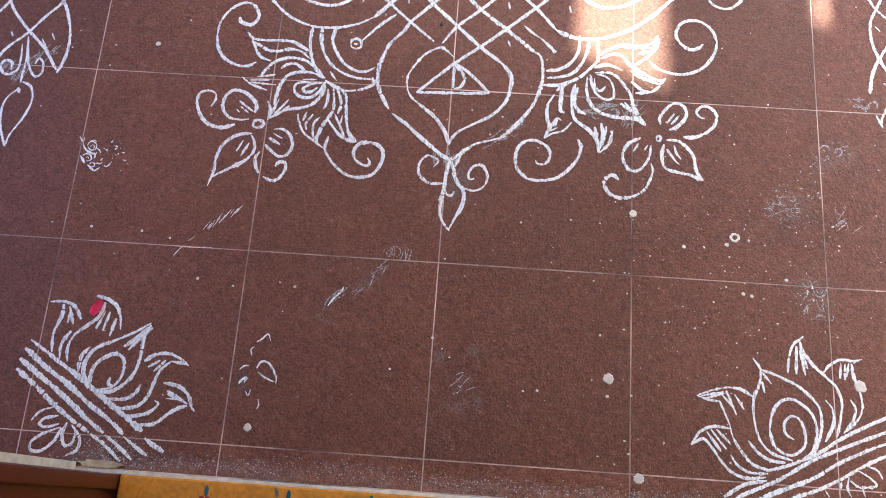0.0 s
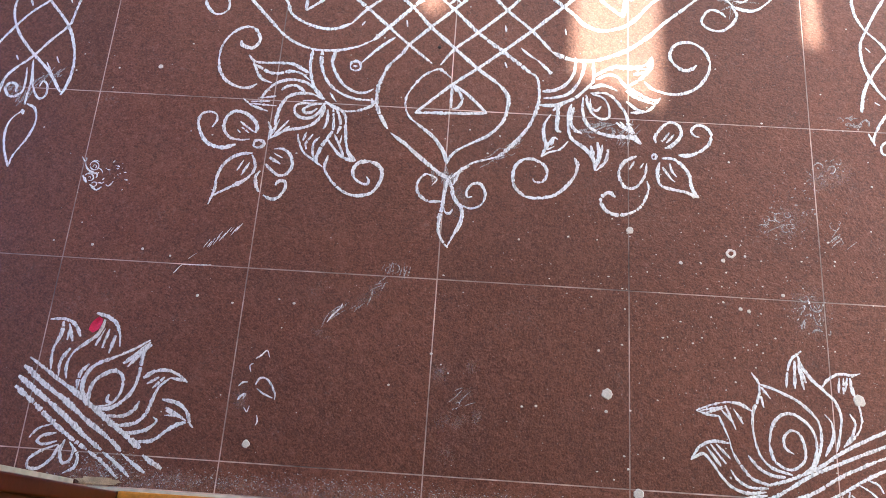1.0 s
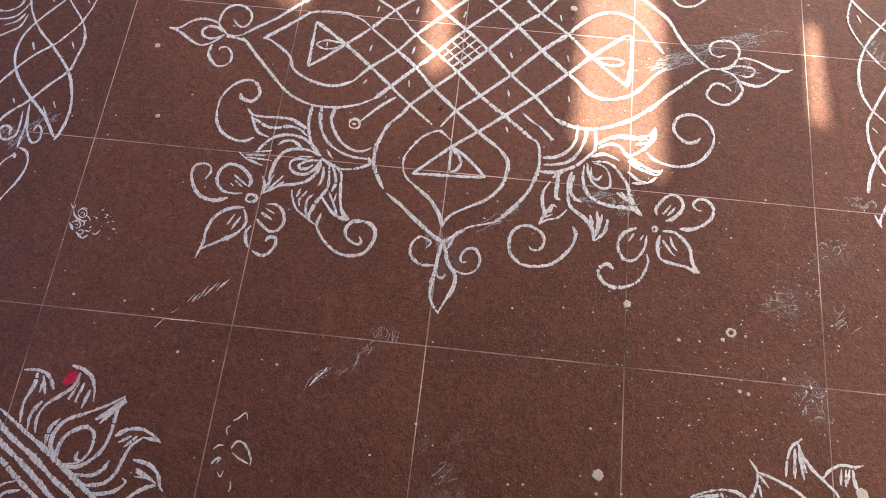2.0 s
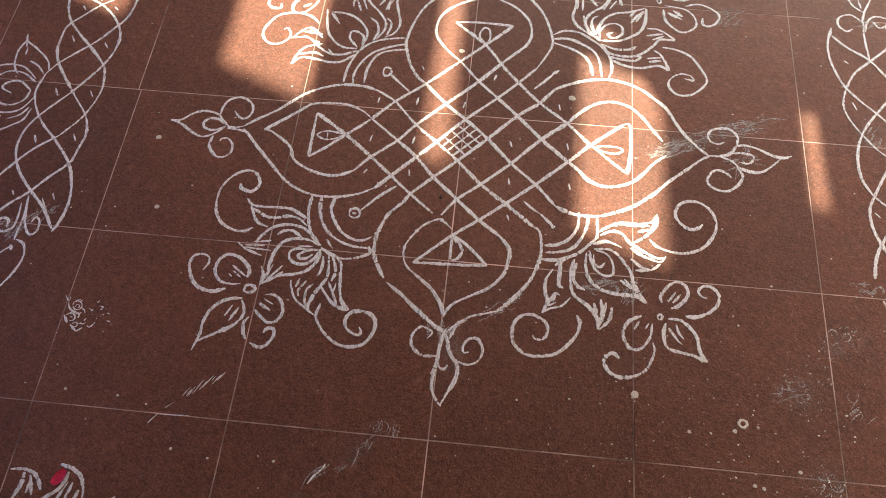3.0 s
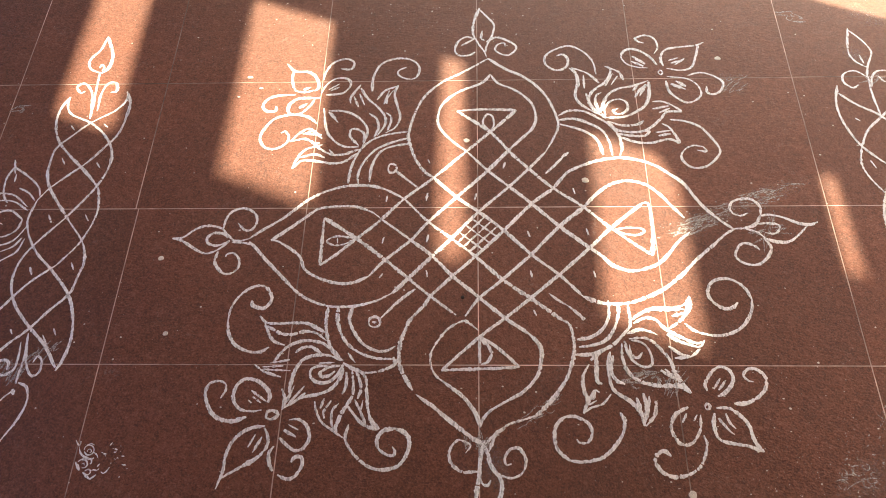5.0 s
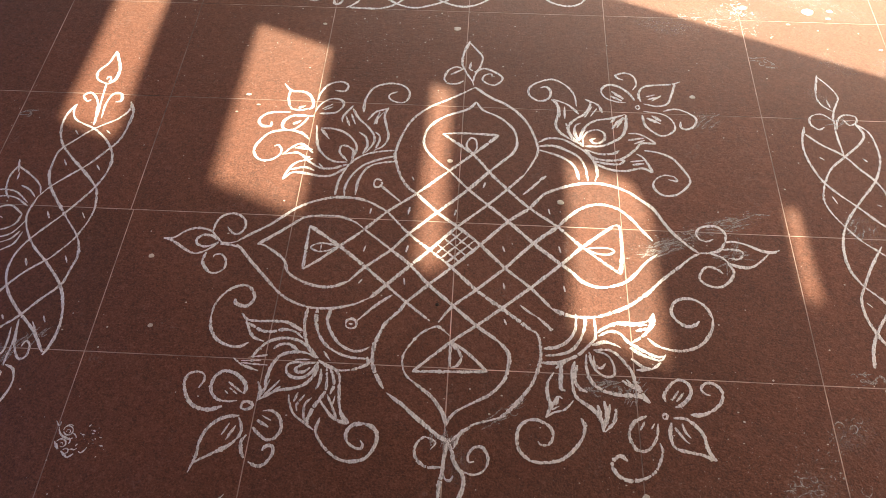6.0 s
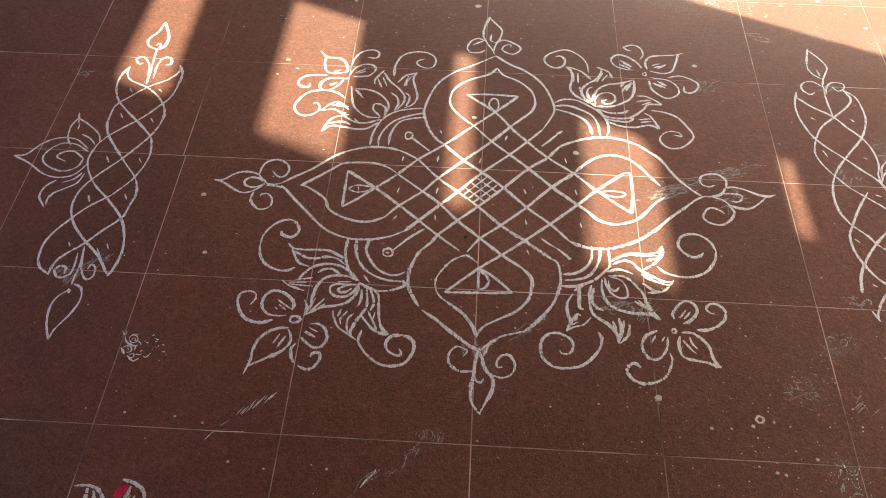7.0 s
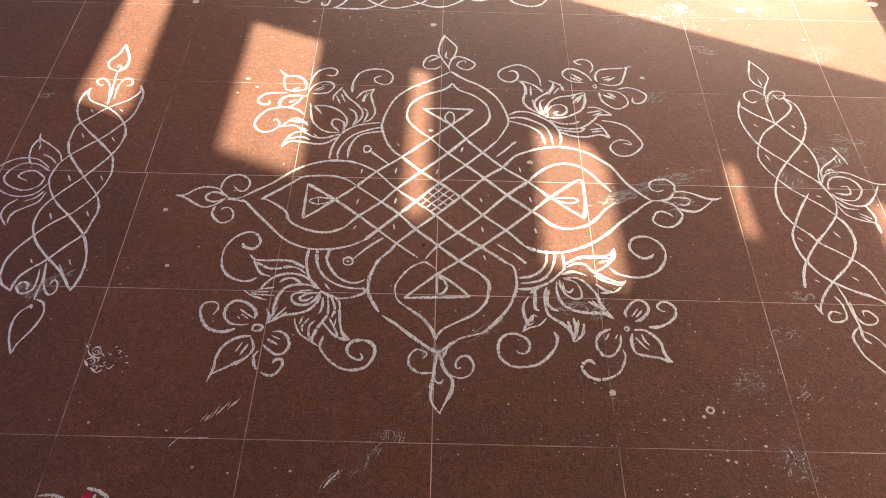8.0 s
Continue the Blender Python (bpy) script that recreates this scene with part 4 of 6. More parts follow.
def draw_lotus_northeast(pen):
    pen(8, (-0.135, 0.127), (-0.119, 0.105), (-0.119, 0.068), (-0.126, 0.03), (-0.117, 0.003), (-0.093, -0.021), (-0.066, -0.039))
    pen(8, (-0.13, 0.128), (-0.095, 0.111), (-0.074, 0.089), (-0.062, 0.072))
    pen(8, (-0.042, 0.132), (-0.028, 0.119), (-0.042, 0.079), (-0.069, 0.055), (-0.088, 0.032), (-0.092, 0.004), (-0.08, -0.028))
    pen(8, (-0.042, 0.132), (-0.008, 0.111), (0.002, 0.081))
    pen(8, (-0.059, 0.038), (-0.073, 0.027), (-0.076, 0.001), (-0.066, -0.031))
    pen(8, (-0.098, 0.035), (-0.089, -0.004), (-0.066, -0.039))
    pen(8, (-0.066, -0.031), (-0.055, 0.006), (-0.038, 0.035), (-0.011, 0.052), (0.023, 0.06), (0.066, 0.079))
    pen(8, (0.066, 0.075), (0.063, 0.034), (0.051, -0.004), (0.022, -0.03), (-0.01, -0.046), (-0.051, -0.048))
    pen(8, (0.068, 0.067), (0.043, 0.049), (0.025, 0.02))
    pen(8, (0.058, 0.066), (0.038, 0.025))
    pen(8, (0.036, 0.061), (0.022, 0.044))
    pen(6, (-0.114, 0.099), (-0.115, 0.057))
    pen(6, (-0.1, 0.1), (-0.101, 0.053))
    pen(6, (-0.024, 0.106), (-0.047, 0.06))
    pen(6, (-0.012, 0.097), (-0.031, 0.065))
    pen(8, (-0.054, -0.04), (-0.055, -0.017), (-0.039, 0.007), (-0.014, 0.014), (0.003, 0.001), (0, -0.024), (-0.022, -0.037), (-0.034, -0.026), (-0.021, -0.017))
    pen(8, (0.067, 0.005), (0.098, 0.003), (0.135, -0.028), (0.101, -0.03), (0.078, -0.058), (0.045, -0.088), (0.009, -0.097), (-0.033, -0.088), (-0.051, -0.059))
    pen(8, (0.065, -0.02), (0.107, -0.01))
    pen(8, (0.08, -0.033), (0.109, -0.018))
    pen(8, (-0.047, -0.061), (-0.017, -0.074), (0.02, -0.072), (0.039, -0.06))
    pen(8, (0.083, -0.069), (0.101, -0.085), (0.118, -0.131), (0.094, -0.12), (0.047, -0.132), (0.007, -0.127), (-0.023, -0.112))
    pen(8, (0.064, -0.098), (0.101, -0.092))
    pen(8, (0.069, -0.109), (0.1, -0.103))
    pen(8, (-0.033, -0.1), (-0.002, -0.107), (0.033, -0.109), (0.049, -0.095), (0.034, -0.094))
    pen(14, (-0.065, -0.035), (-0.054, -0.05))


def draw_bands_northeast(pen):
    pen(8, (-0.074, 0.057), (-0.045, 0.074), (-0.008, 0.072), (0.023, 0.052), (0.053, 0.026), (0.073, -0.009), (0.077, -0.049), (0.07, -0.073))
    pen(8, (-0.074, 0.043), (-0.034, 0.047), (0.001, 0.032), (0.033, 0.008), (0.048, -0.03), (0.052, -0.074))
    pen(8, (-0.077, 0.031), (-0.034, 0.017), (0, -0.002), (0.021, -0.028), (0.03, -0.071))


def draw_scroll_northeast(pen):
    pen(7, (-0.075, 0.102), (-0.08, 0.148), (-0.101, 0.185), (-0.138, 0.209), (-0.178, 0.196), (-0.204, 0.171), (-0.204, 0.141), (-0.178, 0.119), (-0.151, 0.131), (-0.145, 0.159), (-0.157, 0.177), (-0.175, 0.172))
    pen(7, (0.096, -0.056), (0.132, -0.062), (0.166, -0.08), (0.188, -0.114), (0.204, -0.153), (0.194, -0.179), (0.163, -0.207), (0.129, -0.209), (0.109, -0.184), (0.116, -0.158), (0.14, -0.142), (0.165, -0.145))
    pen(7, (0.165, -0.145), (0.171, -0.16), (0.149, -0.156))


def draw_flower_northeast(pen):
    pen(7, (-0.036, -0.016), (-0.029, -0.008), (-0.024, -0.016), (-0.03, -0.024), (-0.036, -0.016))
    pen(7, (-0.019, 0.007), (-0.023, 0.034), (-0.012, 0.062), (0.016, 0.075), (0.072, 0.082), (0.098, 0.094))
    pen(7, (0.083, 0.087), (0.071, 0.046), (0.054, 0.003), (0.025, -0.009), (-0.012, -0.001))
    pen(7, (-0.035, 0.011), (-0.052, 0.043), (-0.083, 0.069), (-0.112, 0.068), (-0.126, 0.044), (-0.114, 0.017), (-0.087, 0.004), (-0.061, 0.001))
    pen(7, (-0.038, 0.053), (-0.026, 0.077), (-0.031, 0.109), (-0.053, 0.123), (-0.081, 0.113), (-0.075, 0.1), (-0.061, 0.094))
    pen(7, (0.039, -0.028), (0.072, -0.018), (0.103, -0.029), (0.125, -0.052), (0.116, -0.082), (0.096, -0.095), (0.081, -0.088), (0.082, -0.066))
    pen(7, (-0.019, -0.046), (-0.016, -0.08), (0.001, -0.106), (0.026, -0.123), (0.053, -0.111), (0.065, -0.089), (0.058, -0.06), (0.034, -0.039), (-0.015, -0.031))
    pen(7, (-0.004, 0.027), (0.023, 0.037))
    pen(7, (0.011, 0.011), (0.039, 0.034))
    pen(7, (0.001, 0.017), (0.025, 0.026))
    pen(10, (-0.097, 0.045), (-0.066, 0.015))
    pen(10, (-0.101, 0.026), (-0.071, 0.007))
    pen(10, (-0.008, -0.057), (0.028, -0.077))
    pen(10, (0.006, -0.047), (0.03, -0.067))


def draw_vine_west_strands_west(pen):
    pen(7, (-0.087, 0.387), (-0.086, 0.355), (-0.067, 0.325), (-0.013, 0.297), (0.024, 0.267), (0.055, 0.227), (0.071, 0.186), (0.07, 0.138), (0.056, 0.091), (0.036, 0.051), (0.005, -0.002))
    pen(7, (0.005, -0.002), (-0.054, -0.087), (-0.073, -0.141), (-0.07, -0.191), (-0.047, -0.24), (-0.006, -0.288), (0.047, -0.339), (0.086, -0.393))
    pen(7, (-0.087, 0.387), (-0.102, 0.346), (-0.1, 0.292), (-0.077, 0.235), (-0.029, 0.18), (0.017, 0.135), (0.056, 0.091), (0.069, 0.058), (0.076, 0.003), (0.058, -0.071), (0.019, -0.135))
    pen(7, (0.019, -0.135), (-0.029, -0.18), (-0.063, -0.227), (-0.096, -0.29), (-0.098, -0.345), (-0.084, -0.381), (-0.056, -0.402))
    pen(7, (0.06, 0.405), (0.065, 0.373), (0.045, 0.338), (0.011, 0.312), (-0.016, 0.29), (-0.05, 0.249), (-0.078, 0.21), (-0.08, 0.159), (-0.075, 0.122), (-0.052, 0.075), (0.014, -0.012))
    pen(7, (0.014, -0.012), (0.061, -0.071), (0.08, -0.123), (0.076, -0.166), (0.068, -0.211), (0.033, -0.257), (-0.001, -0.304), (-0.037, -0.341), (-0.053, -0.372), (-0.055, -0.405))
    pen(7, (0.06, 0.405), (0.077, 0.366), (0.078, 0.314), (0.071, 0.26), (0.049, 0.219), (0.014, 0.166), (-0.024, 0.125), (-0.06, 0.084), (-0.08, 0.048))
    pen(7, (-0.08, 0.048), (-0.086, -0.008), (-0.07, -0.054), (-0.036, -0.104), (0.013, -0.152), (0.065, -0.212), (0.092, -0.271), (0.102, -0.325), (0.098, -0.37), (0.088, -0.4))
    pen(9, (-0.029, 0.18), (0.017, 0.135), (0.056, 0.091))
    pen(9, (0.047, -0.339), (0.061, -0.356))


def draw_vine_west_marks_west(pen):
    pen(6, (-0.043, 0.018), (-0.03, -0.005))
    pen(6, (0.046, 0.018), (0.058, -0.001))
    pen(6, (-0.045, -0.129), (-0.035, -0.151))
    pen(6, (0.048, -0.117), (0.058, -0.137))
    pen(6, (-0.042, -0.289), (-0.035, -0.301))
    pen(6, (0.054, -0.287), (0.063, -0.304))
    pen(6, (-0.057, 0.192), (-0.046, 0.172))
    pen(6, (0.034, 0.177), (0.047, 0.159))
    pen(6, (-0.062, 0.299), (-0.05, 0.284))
    pen(6, (0.022, 0.304), (0.035, 0.292))


def draw_vine_west_sprig_northwest(pen):
    pen(7, (0.007, -0.152), (0.003, -0.095), (-0.003, -0.03), (-0.007, 0.017))
    pen(7, (-0.017, 0.152), (-0.025, 0.101), (-0.045, 0.062), (-0.036, 0.029), (-0.004, 0.011))
    pen(10, (-0.017, 0.152), (0.012, 0.083), (0.014, 0.035), (-0.002, 0.011))
    pen(7, (-0.011, 0.03), (-0.009, 0.042), (0, 0.034), (-0.003, 0.02))
    pen(7, (0, -0.103), (-0.011, -0.058), (-0.037, -0.027), (-0.055, -0.039), (-0.04, -0.06), (-0.03, -0.054))
    pen(7, (0.02, -0.125), (0.016, -0.067), (0.026, -0.028), (0.048, -0.027), (0.055, -0.054), (0.04, -0.06))
    pen(7, (0.005, -0.126), (-0.005, -0.074))


def draw_vine_west_sprig_southwest(pen):
    pen(6, (-0.001, 0.138), (0.007, 0.081), (0.006, 0.037), (0.007, 0.019))
    pen(6, (0.011, 0.022), (0.033, 0.01), (0.042, -0.024), (0.031, -0.067), (0.011, -0.108), (0.006, -0.138))
    pen(6, (0.006, -0.138), (-0.012, -0.097), (-0.021, -0.056), (-0.016, -0.021), (0.006, 0.005))
    pen(12, (0.004, 0.007), (0.009, -0.006))
    pen(6, (-0.011, 0.117), (-0.006, 0.08), (-0.009, 0.05), (-0.032, 0.039), (-0.048, 0.057), (-0.041, 0.073), (-0.024, 0.069), (-0.022, 0.05))
    pen(6, (0.003, 0.118), (0.012, 0.074), (0.032, 0.039), (0.048, 0.044), (0.048, 0.07), (0.036, 0.083), (0.029, 0.068))
    pen(6, (0.032, 0.134), (0.048, 0.108))


def draw_vine_west_blossom_west(pen):
    pen(6, (-0.108, -0.002), (-0.076, 0.005), (-0.047, 0.049), (-0.008, 0.074), (0.041, 0.071), (0.086, 0.035))
    pen(6, (-0.108, -0.002), (-0.058, -0.027), (-0.005, -0.064), (0.039, -0.076), (0.079, -0.063), (0.102, -0.021))
    pen(6, (0.09, 0.024), (0.048, 0.051), (0.006, 0.052), (-0.022, 0.021), (-0.025, -0.01), (-0.002, -0.036), (0.043, -0.052), (0.077, -0.035), (0.085, -0.002))
    pen(6, (0.085, -0.002), (0.049, 0.024), (0.018, 0.017), (0.012, -0.001), (0.041, -0.016))
    pen(6, (0.018, 0.16), (0.008, 0.121), (0.016, 0.073), (0.033, 0.047))
    pen(6, (0.018, 0.158), (0.065, 0.125), (0.096, 0.095), (0.108, 0.066))
    pen(6, (0.012, 0.181), (0.025, 0.137))
    pen(6, (0.05, 0.092), (0.077, 0.077), (0.098, 0.054))
    pen(6, (0.029, 0.135), (0.031, 0.111))
    pen(6, (0.039, -0.086), (0.019, -0.11), (0.015, -0.145), (0.04, -0.182))
    pen(6, (0.042, -0.174), (0.042, -0.14), (0.071, -0.115), (0.097, -0.093), (0.106, -0.057))
    pen(6, (0.057, -0.094), (0.084, -0.079), (0.099, -0.055))
    pen(10, (0.039, -0.152), (0.049, -0.131))


def draw_vine_east_strands_east(pen):
    pen(7, (-0.096, 0.413), (-0.112, 0.356), (-0.112, 0.303), (-0.1, 0.25), (-0.085, 0.213), (-0.055, 0.173), (-0.02, 0.136), (0.013, 0.097), (0.047, 0.059), (0.063, 0.022), (0.075, -0.015))
    pen(7, (0.075, -0.015), (0.061, -0.067), (0.022, -0.122), (-0.015, -0.164), (-0.054, -0.218), (-0.081, -0.27), (-0.093, -0.324))
    pen(7, (-0.099, 0.386), (-0.065, 0.349), (-0.016, 0.312), (0.017, 0.264), (0.046, 0.225), (0.063, 0.179), (0.066, 0.124), (0.053, 0.075), (0.058, 0.03))
    pen(7, (0.043, 0.432), (0.057, 0.391), (0.035, 0.353), (-0.012, 0.307), (-0.057, 0.262), (-0.086, 0.208))
    pen(5, (-0.086, 0.208), (-0.098, 0.159), (-0.091, 0.119), (-0.069, 0.076), (-0.037, 0.029), (-0.003, -0.003), (0.035, -0.038), (0.06, -0.071))
    pen(8, (0.058, -0.071), (0.078, -0.106), (0.083, -0.155), (0.069, -0.2), (0.033, -0.253), (-0.017, -0.303), (-0.053, -0.349), (-0.073, -0.39), (-0.071, -0.407))
    pen(7, (0.043, 0.432), (0.072, 0.4), (0.08, 0.347), (0.075, 0.292), (0.046, 0.225), (-0.002, 0.162), (-0.045, 0.104), (-0.071, 0.055), (-0.086, -0.005), (-0.083, -0.065), (-0.064, -0.107))
    pen(5, (-0.064, -0.107), (-0.033, -0.14), (-0.012, -0.172), (0.025, -0.2), (0.06, -0.23), (0.088, -0.265), (0.1, -0.314), (0.111, -0.371), (0.111, -0.431))
    pen(8, (0.008, 0.013), (-0.031, -0.049), (-0.061, -0.106), (-0.078, -0.146), (-0.078, -0.193), (-0.065, -0.237), (-0.046, -0.273), (-0.017, -0.303), (0.025, -0.329), (0.067, -0.348), (0.097, -0.371), (0.113, -0.426))
    pen(7, (-0.083, -0.377), (-0.071, -0.407))


def draw_vine_east_marks_east(pen):
    pen(6, (-0.064, 0.302), (-0.054, 0.292))
    pen(6, (0.047, 0.303), (0.057, 0.291))
    pen(6, (0.045, 0.145), (0.055, 0.14))
    pen(6, (0.04, 0.005), (0.054, -0.001))
    pen(6, (-0.054, -0.153), (-0.043, -0.165))
    pen(6, (0.049, -0.13), (0.061, -0.15))
    pen(6, (-0.047, -0.297), (-0.036, -0.304))
    pen(6, (0.051, -0.285), (0.064, -0.297))
    pen(6, (-0.061, 0.167), (-0.053, 0.143))


def draw_vine_east_sprig_northeast(pen):
    pen(6, (-0.005, 0.156), (-0.024, 0.072), (-0.016, 0.034), (0.008, 0.01))
    pen(6, (-0.006, 0.15), (0.022, 0.106), (0.034, 0.065), (0.013, 0.015), (0, -0.027))
    pen(6, (0.001, 0.055), (0.005, 0.024))
    pen(6, (0.004, -0.024), (-0.001, -0.079), (0.001, -0.156))
    pen(6, (0.003, -0.027), (-0.025, -0.003), (-0.055, -0.013), (-0.063, -0.041), (-0.045, -0.062), (-0.027, -0.053))
    pen(6, (0.004, -0.06), (0.014, -0.024), (0.035, -0.003), (0.064, -0.008), (0.062, -0.03), (0.042, -0.042), (0.03, -0.023))


def draw_vine_east_sprig_southeast(pen):
    pen(6, (-0.014, 0.152), (-0.004, 0.107), (0.001, 0.06), (0.006, 0.019), (0.005, -0.014), (0.019, -0.03))
    pen(6, (-0.028, 0.112), (-0.016, 0.082), (-0.017, 0.047), (-0.035, 0.033), (-0.058, 0.034), (-0.059, 0.053), (-0.045, 0.064), (-0.026, 0.057))
    pen(6, (0.004, 0.095), (0.007, 0.048), (0.023, 0.027), (0.046, 0.029), (0.057, 0.044), (0.044, 0.065), (0.028, 0.066), (0.027, 0.052))
    pen(6, (0.005, 0.019), (-0.013, 0.002), (-0.02, -0.019), (-0.01, -0.063), (0.008, -0.089), (0.025, -0.112), (0.053, -0.152))
    pen(6, (0.009, 0.006), (0.03, -0.007), (0.048, -0.034), (0.06, -0.086), (0.053, -0.152))


def draw_vine_east_blossom_east(pen):
    pen(6, (-0.099, 0.015), (-0.086, 0.045), (-0.059, 0.062), (-0.016, 0.061), (0.022, 0.037), (0.054, 0.02), (0.099, 0.017))
    pen(6, (0.056, 0.011), (0.03, -0.034), (-0.002, -0.066), (-0.039, -0.067), (-0.07, -0.046), (-0.083, -0.023))
    pen(6, (-0.087, -0.009), (-0.083, 0.015), (-0.066, 0.039), (-0.032, 0.044), (-0.004, 0.025), (0.004, -0.009), (-0.021, -0.045), (-0.053, -0.048), (-0.076, -0.036))
    pen(6, (-0.052, 0.005), (-0.032, 0.006), (-0.029, -0.019), (-0.047, -0.026), (-0.072, -0.02))
    pen(6, (-0.096, 0.029), (-0.082, 0.077), (-0.044, 0.112), (-0.021, 0.136))
    pen(6, (-0.027, 0.17), (-0.011, 0.13), (-0.002, 0.097))
    pen(6, (-0.079, 0.059), (-0.064, 0.073), (-0.049, 0.069))
    pen(6, (-0.034, 0.119), (-0.032, 0.098))
    pen(6, (-0.021, 0.124), (-0.023, 0.101))
    pen(6, (-0.077, -0.053), (-0.058, -0.078), (-0.027, -0.082))
    pen(6, (-0.003, -0.07), (0.009, -0.11), (0.003, -0.141), (0.007, -0.17))
    pen(6, (-0.081, -0.068), (-0.066, -0.104), (-0.029, -0.124), (0.004, -0.135), (0.007, -0.17))
    pen(6, (-0.031, -0.097), (-0.001, -0.117))
    pen(6, (-0.031, -0.109), (-0.004, -0.127))


def draw_corner_west_stems(pen):
    pen(11, (-0.146, 0.113), (-0.114, 0.094), (-0.081, 0.073), (-0.044, 0.052), (-0.007, 0.028), (0.036, -0.001), (0.078, -0.029), (0.114, -0.053))
    pen(11, (0.121, -0.066), (0.143, -0.079), (0.163, -0.089))
    pen(11, (-0.154, 0.096), (-0.107, 0.062), (-0.053, 0.029), (0, -0.008), (0.053, -0.042), (0.077, -0.062))
    pen(8, (0.078, -0.065), (0.103, -0.082), (0.131, -0.099))
    pen(11, (-0.161, 0.074), (-0.111, 0.041), (-0.058, 0.006), (-0.003, -0.035), (0.038, -0.062))
    pen(8, (0.041, -0.065), (0.072, -0.085), (0.102, -0.109))
    pen(11, (-0.163, 0.053), (-0.116, 0.02), (-0.061, -0.021), (-0.019, -0.047), (0.009, -0.063))
    pen(8, (0.012, -0.065), (0.044, -0.084), (0.08, -0.113))


def draw_corner_west_petals(pen):
    pen(8, (-0.167, 0.108), (-0.137, 0.11), (-0.113, 0.1), (-0.096, 0.075))
    pen(8, (-0.138, 0.105), (-0.137, 0.079), (-0.147, 0.045), (-0.143, 0.003))
    pen(8, (-0.125, 0.101), (-0.111, 0.064))
    pen(8, (-0.12, 0.094), (-0.123, 0.066))
    pen(8, (-0.073, 0.127), (-0.048, 0.121), (-0.026, 0.106), (-0.015, 0.083), (-0.011, 0.059))
    pen(8, (-0.052, 0.114), (-0.06, 0.084), (-0.084, 0.061), (-0.104, 0.041), (-0.112, 0.015), (-0.107, -0.013))
    pen(8, (-0.048, 0.095), (-0.062, 0.058))
    pen(8, (-0.039, 0.095), (-0.047, 0.054))
    pen(8, (-0.024, 0.082), (-0.031, 0.044))
    pen(8, (-0.112, 0.05), (-0.126, 0.023), (-0.124, -0.009))
    pen(8, (0.05, 0.077), (0.021, 0.057), (-0.014, 0.038), (-0.052, 0.019), (-0.067, -0.001), (-0.071, -0.029), (-0.054, -0.064))
    pen(8, (0.051, 0.073), (0.041, 0.049), (0.04, 0.011), (0.035, -0.022), (0.017, -0.05), (-0.012, -0.068), (-0.049, -0.066))
    pen(8, (0.055, 0.068), (0.03, 0.045), (0.007, 0.027))
    pen(8, (0.044, 0.068), (0.023, 0.043), (0.003, 0.025))
    pen(8, (0.04, 0.053), (0.013, 0.019))
    pen(8, (-0.066, 0.02), (-0.081, -0.002), (-0.081, -0.034))
    pen(8, (-0.013, -0.039), (-0.015, -0.052), (-0.005, -0.056))
    pen(8, (-0.051, -0.059), (-0.054, -0.041), (-0.05, -0.018), (-0.034, -0.001), (-0.013, 0.009), (0.005, 0.002), (0.011, -0.019), (0.006, -0.042), (-0.009, -0.059), (-0.036, -0.065))
    pen(8, (-0.009, -0.081), (0.023, -0.08), (0.043, -0.066), (0.051, -0.048))
    pen(8, (0.012, -0.1), (0.048, -0.093), (0.067, -0.074), (0.076, -0.046), (0.085, -0.018), (0.105, 0.002))
    pen(8, (0.05, -0.002), (0.07, 0.013), (0.098, 0.017), (0.122, 0.008), (0.141, -0.005))
    pen(8, (0.105, 0.002), (0.137, -0.002))
    pen(8, (0.059, -0.013), (0.082, 0.002))
    pen(8, (0.072, -0.021), (0.093, 0.003))
    pen(8, (0.024, -0.113), (0.051, -0.111), (0.077, -0.102), (0.092, -0.086), (0.084, -0.078))
    pen(8, (0.054, -0.128), (0.09, -0.124), (0.114, -0.104), (0.13, -0.092), (0.151, -0.084))
    pen(8, (0.096, -0.042), (0.127, -0.047), (0.15, -0.064), (0.158, -0.083), (0.167, -0.094))
    pen(8, (0.106, -0.058), (0.151, -0.081))
    pen(8, (0.106, -0.073), (0.136, -0.072))
    pen(8, (0.107, -0.064), (0.143, -0.075))


def draw_corner_west_leaf_loops(pen):
    pen(7, (-0.01, 0.046), (-0.037, 0.035), (-0.052, 0.016))
    pen(7, (0.001, 0.029), (-0.025, 0.022), (-0.034, 0.011), (-0.022, 0.005), (0.006, 0.013))
    pen(7, (0.01, 0.007), (-0.023, -0.008), (-0.043, -0.025), (-0.041, -0.04), (-0.021, -0.041), (0.002, -0.02), (0.011, 0.006))
    pen(7, (0.021, 0.017), (0.015, -0.006), (0.024, -0.027), (0.038, -0.022), (0.041, 0), (0.031, 0.013))
    pen(7, (0.038, 0.005), (0.052, -0.012), (0.05, -0.034), (0.03, -0.047))


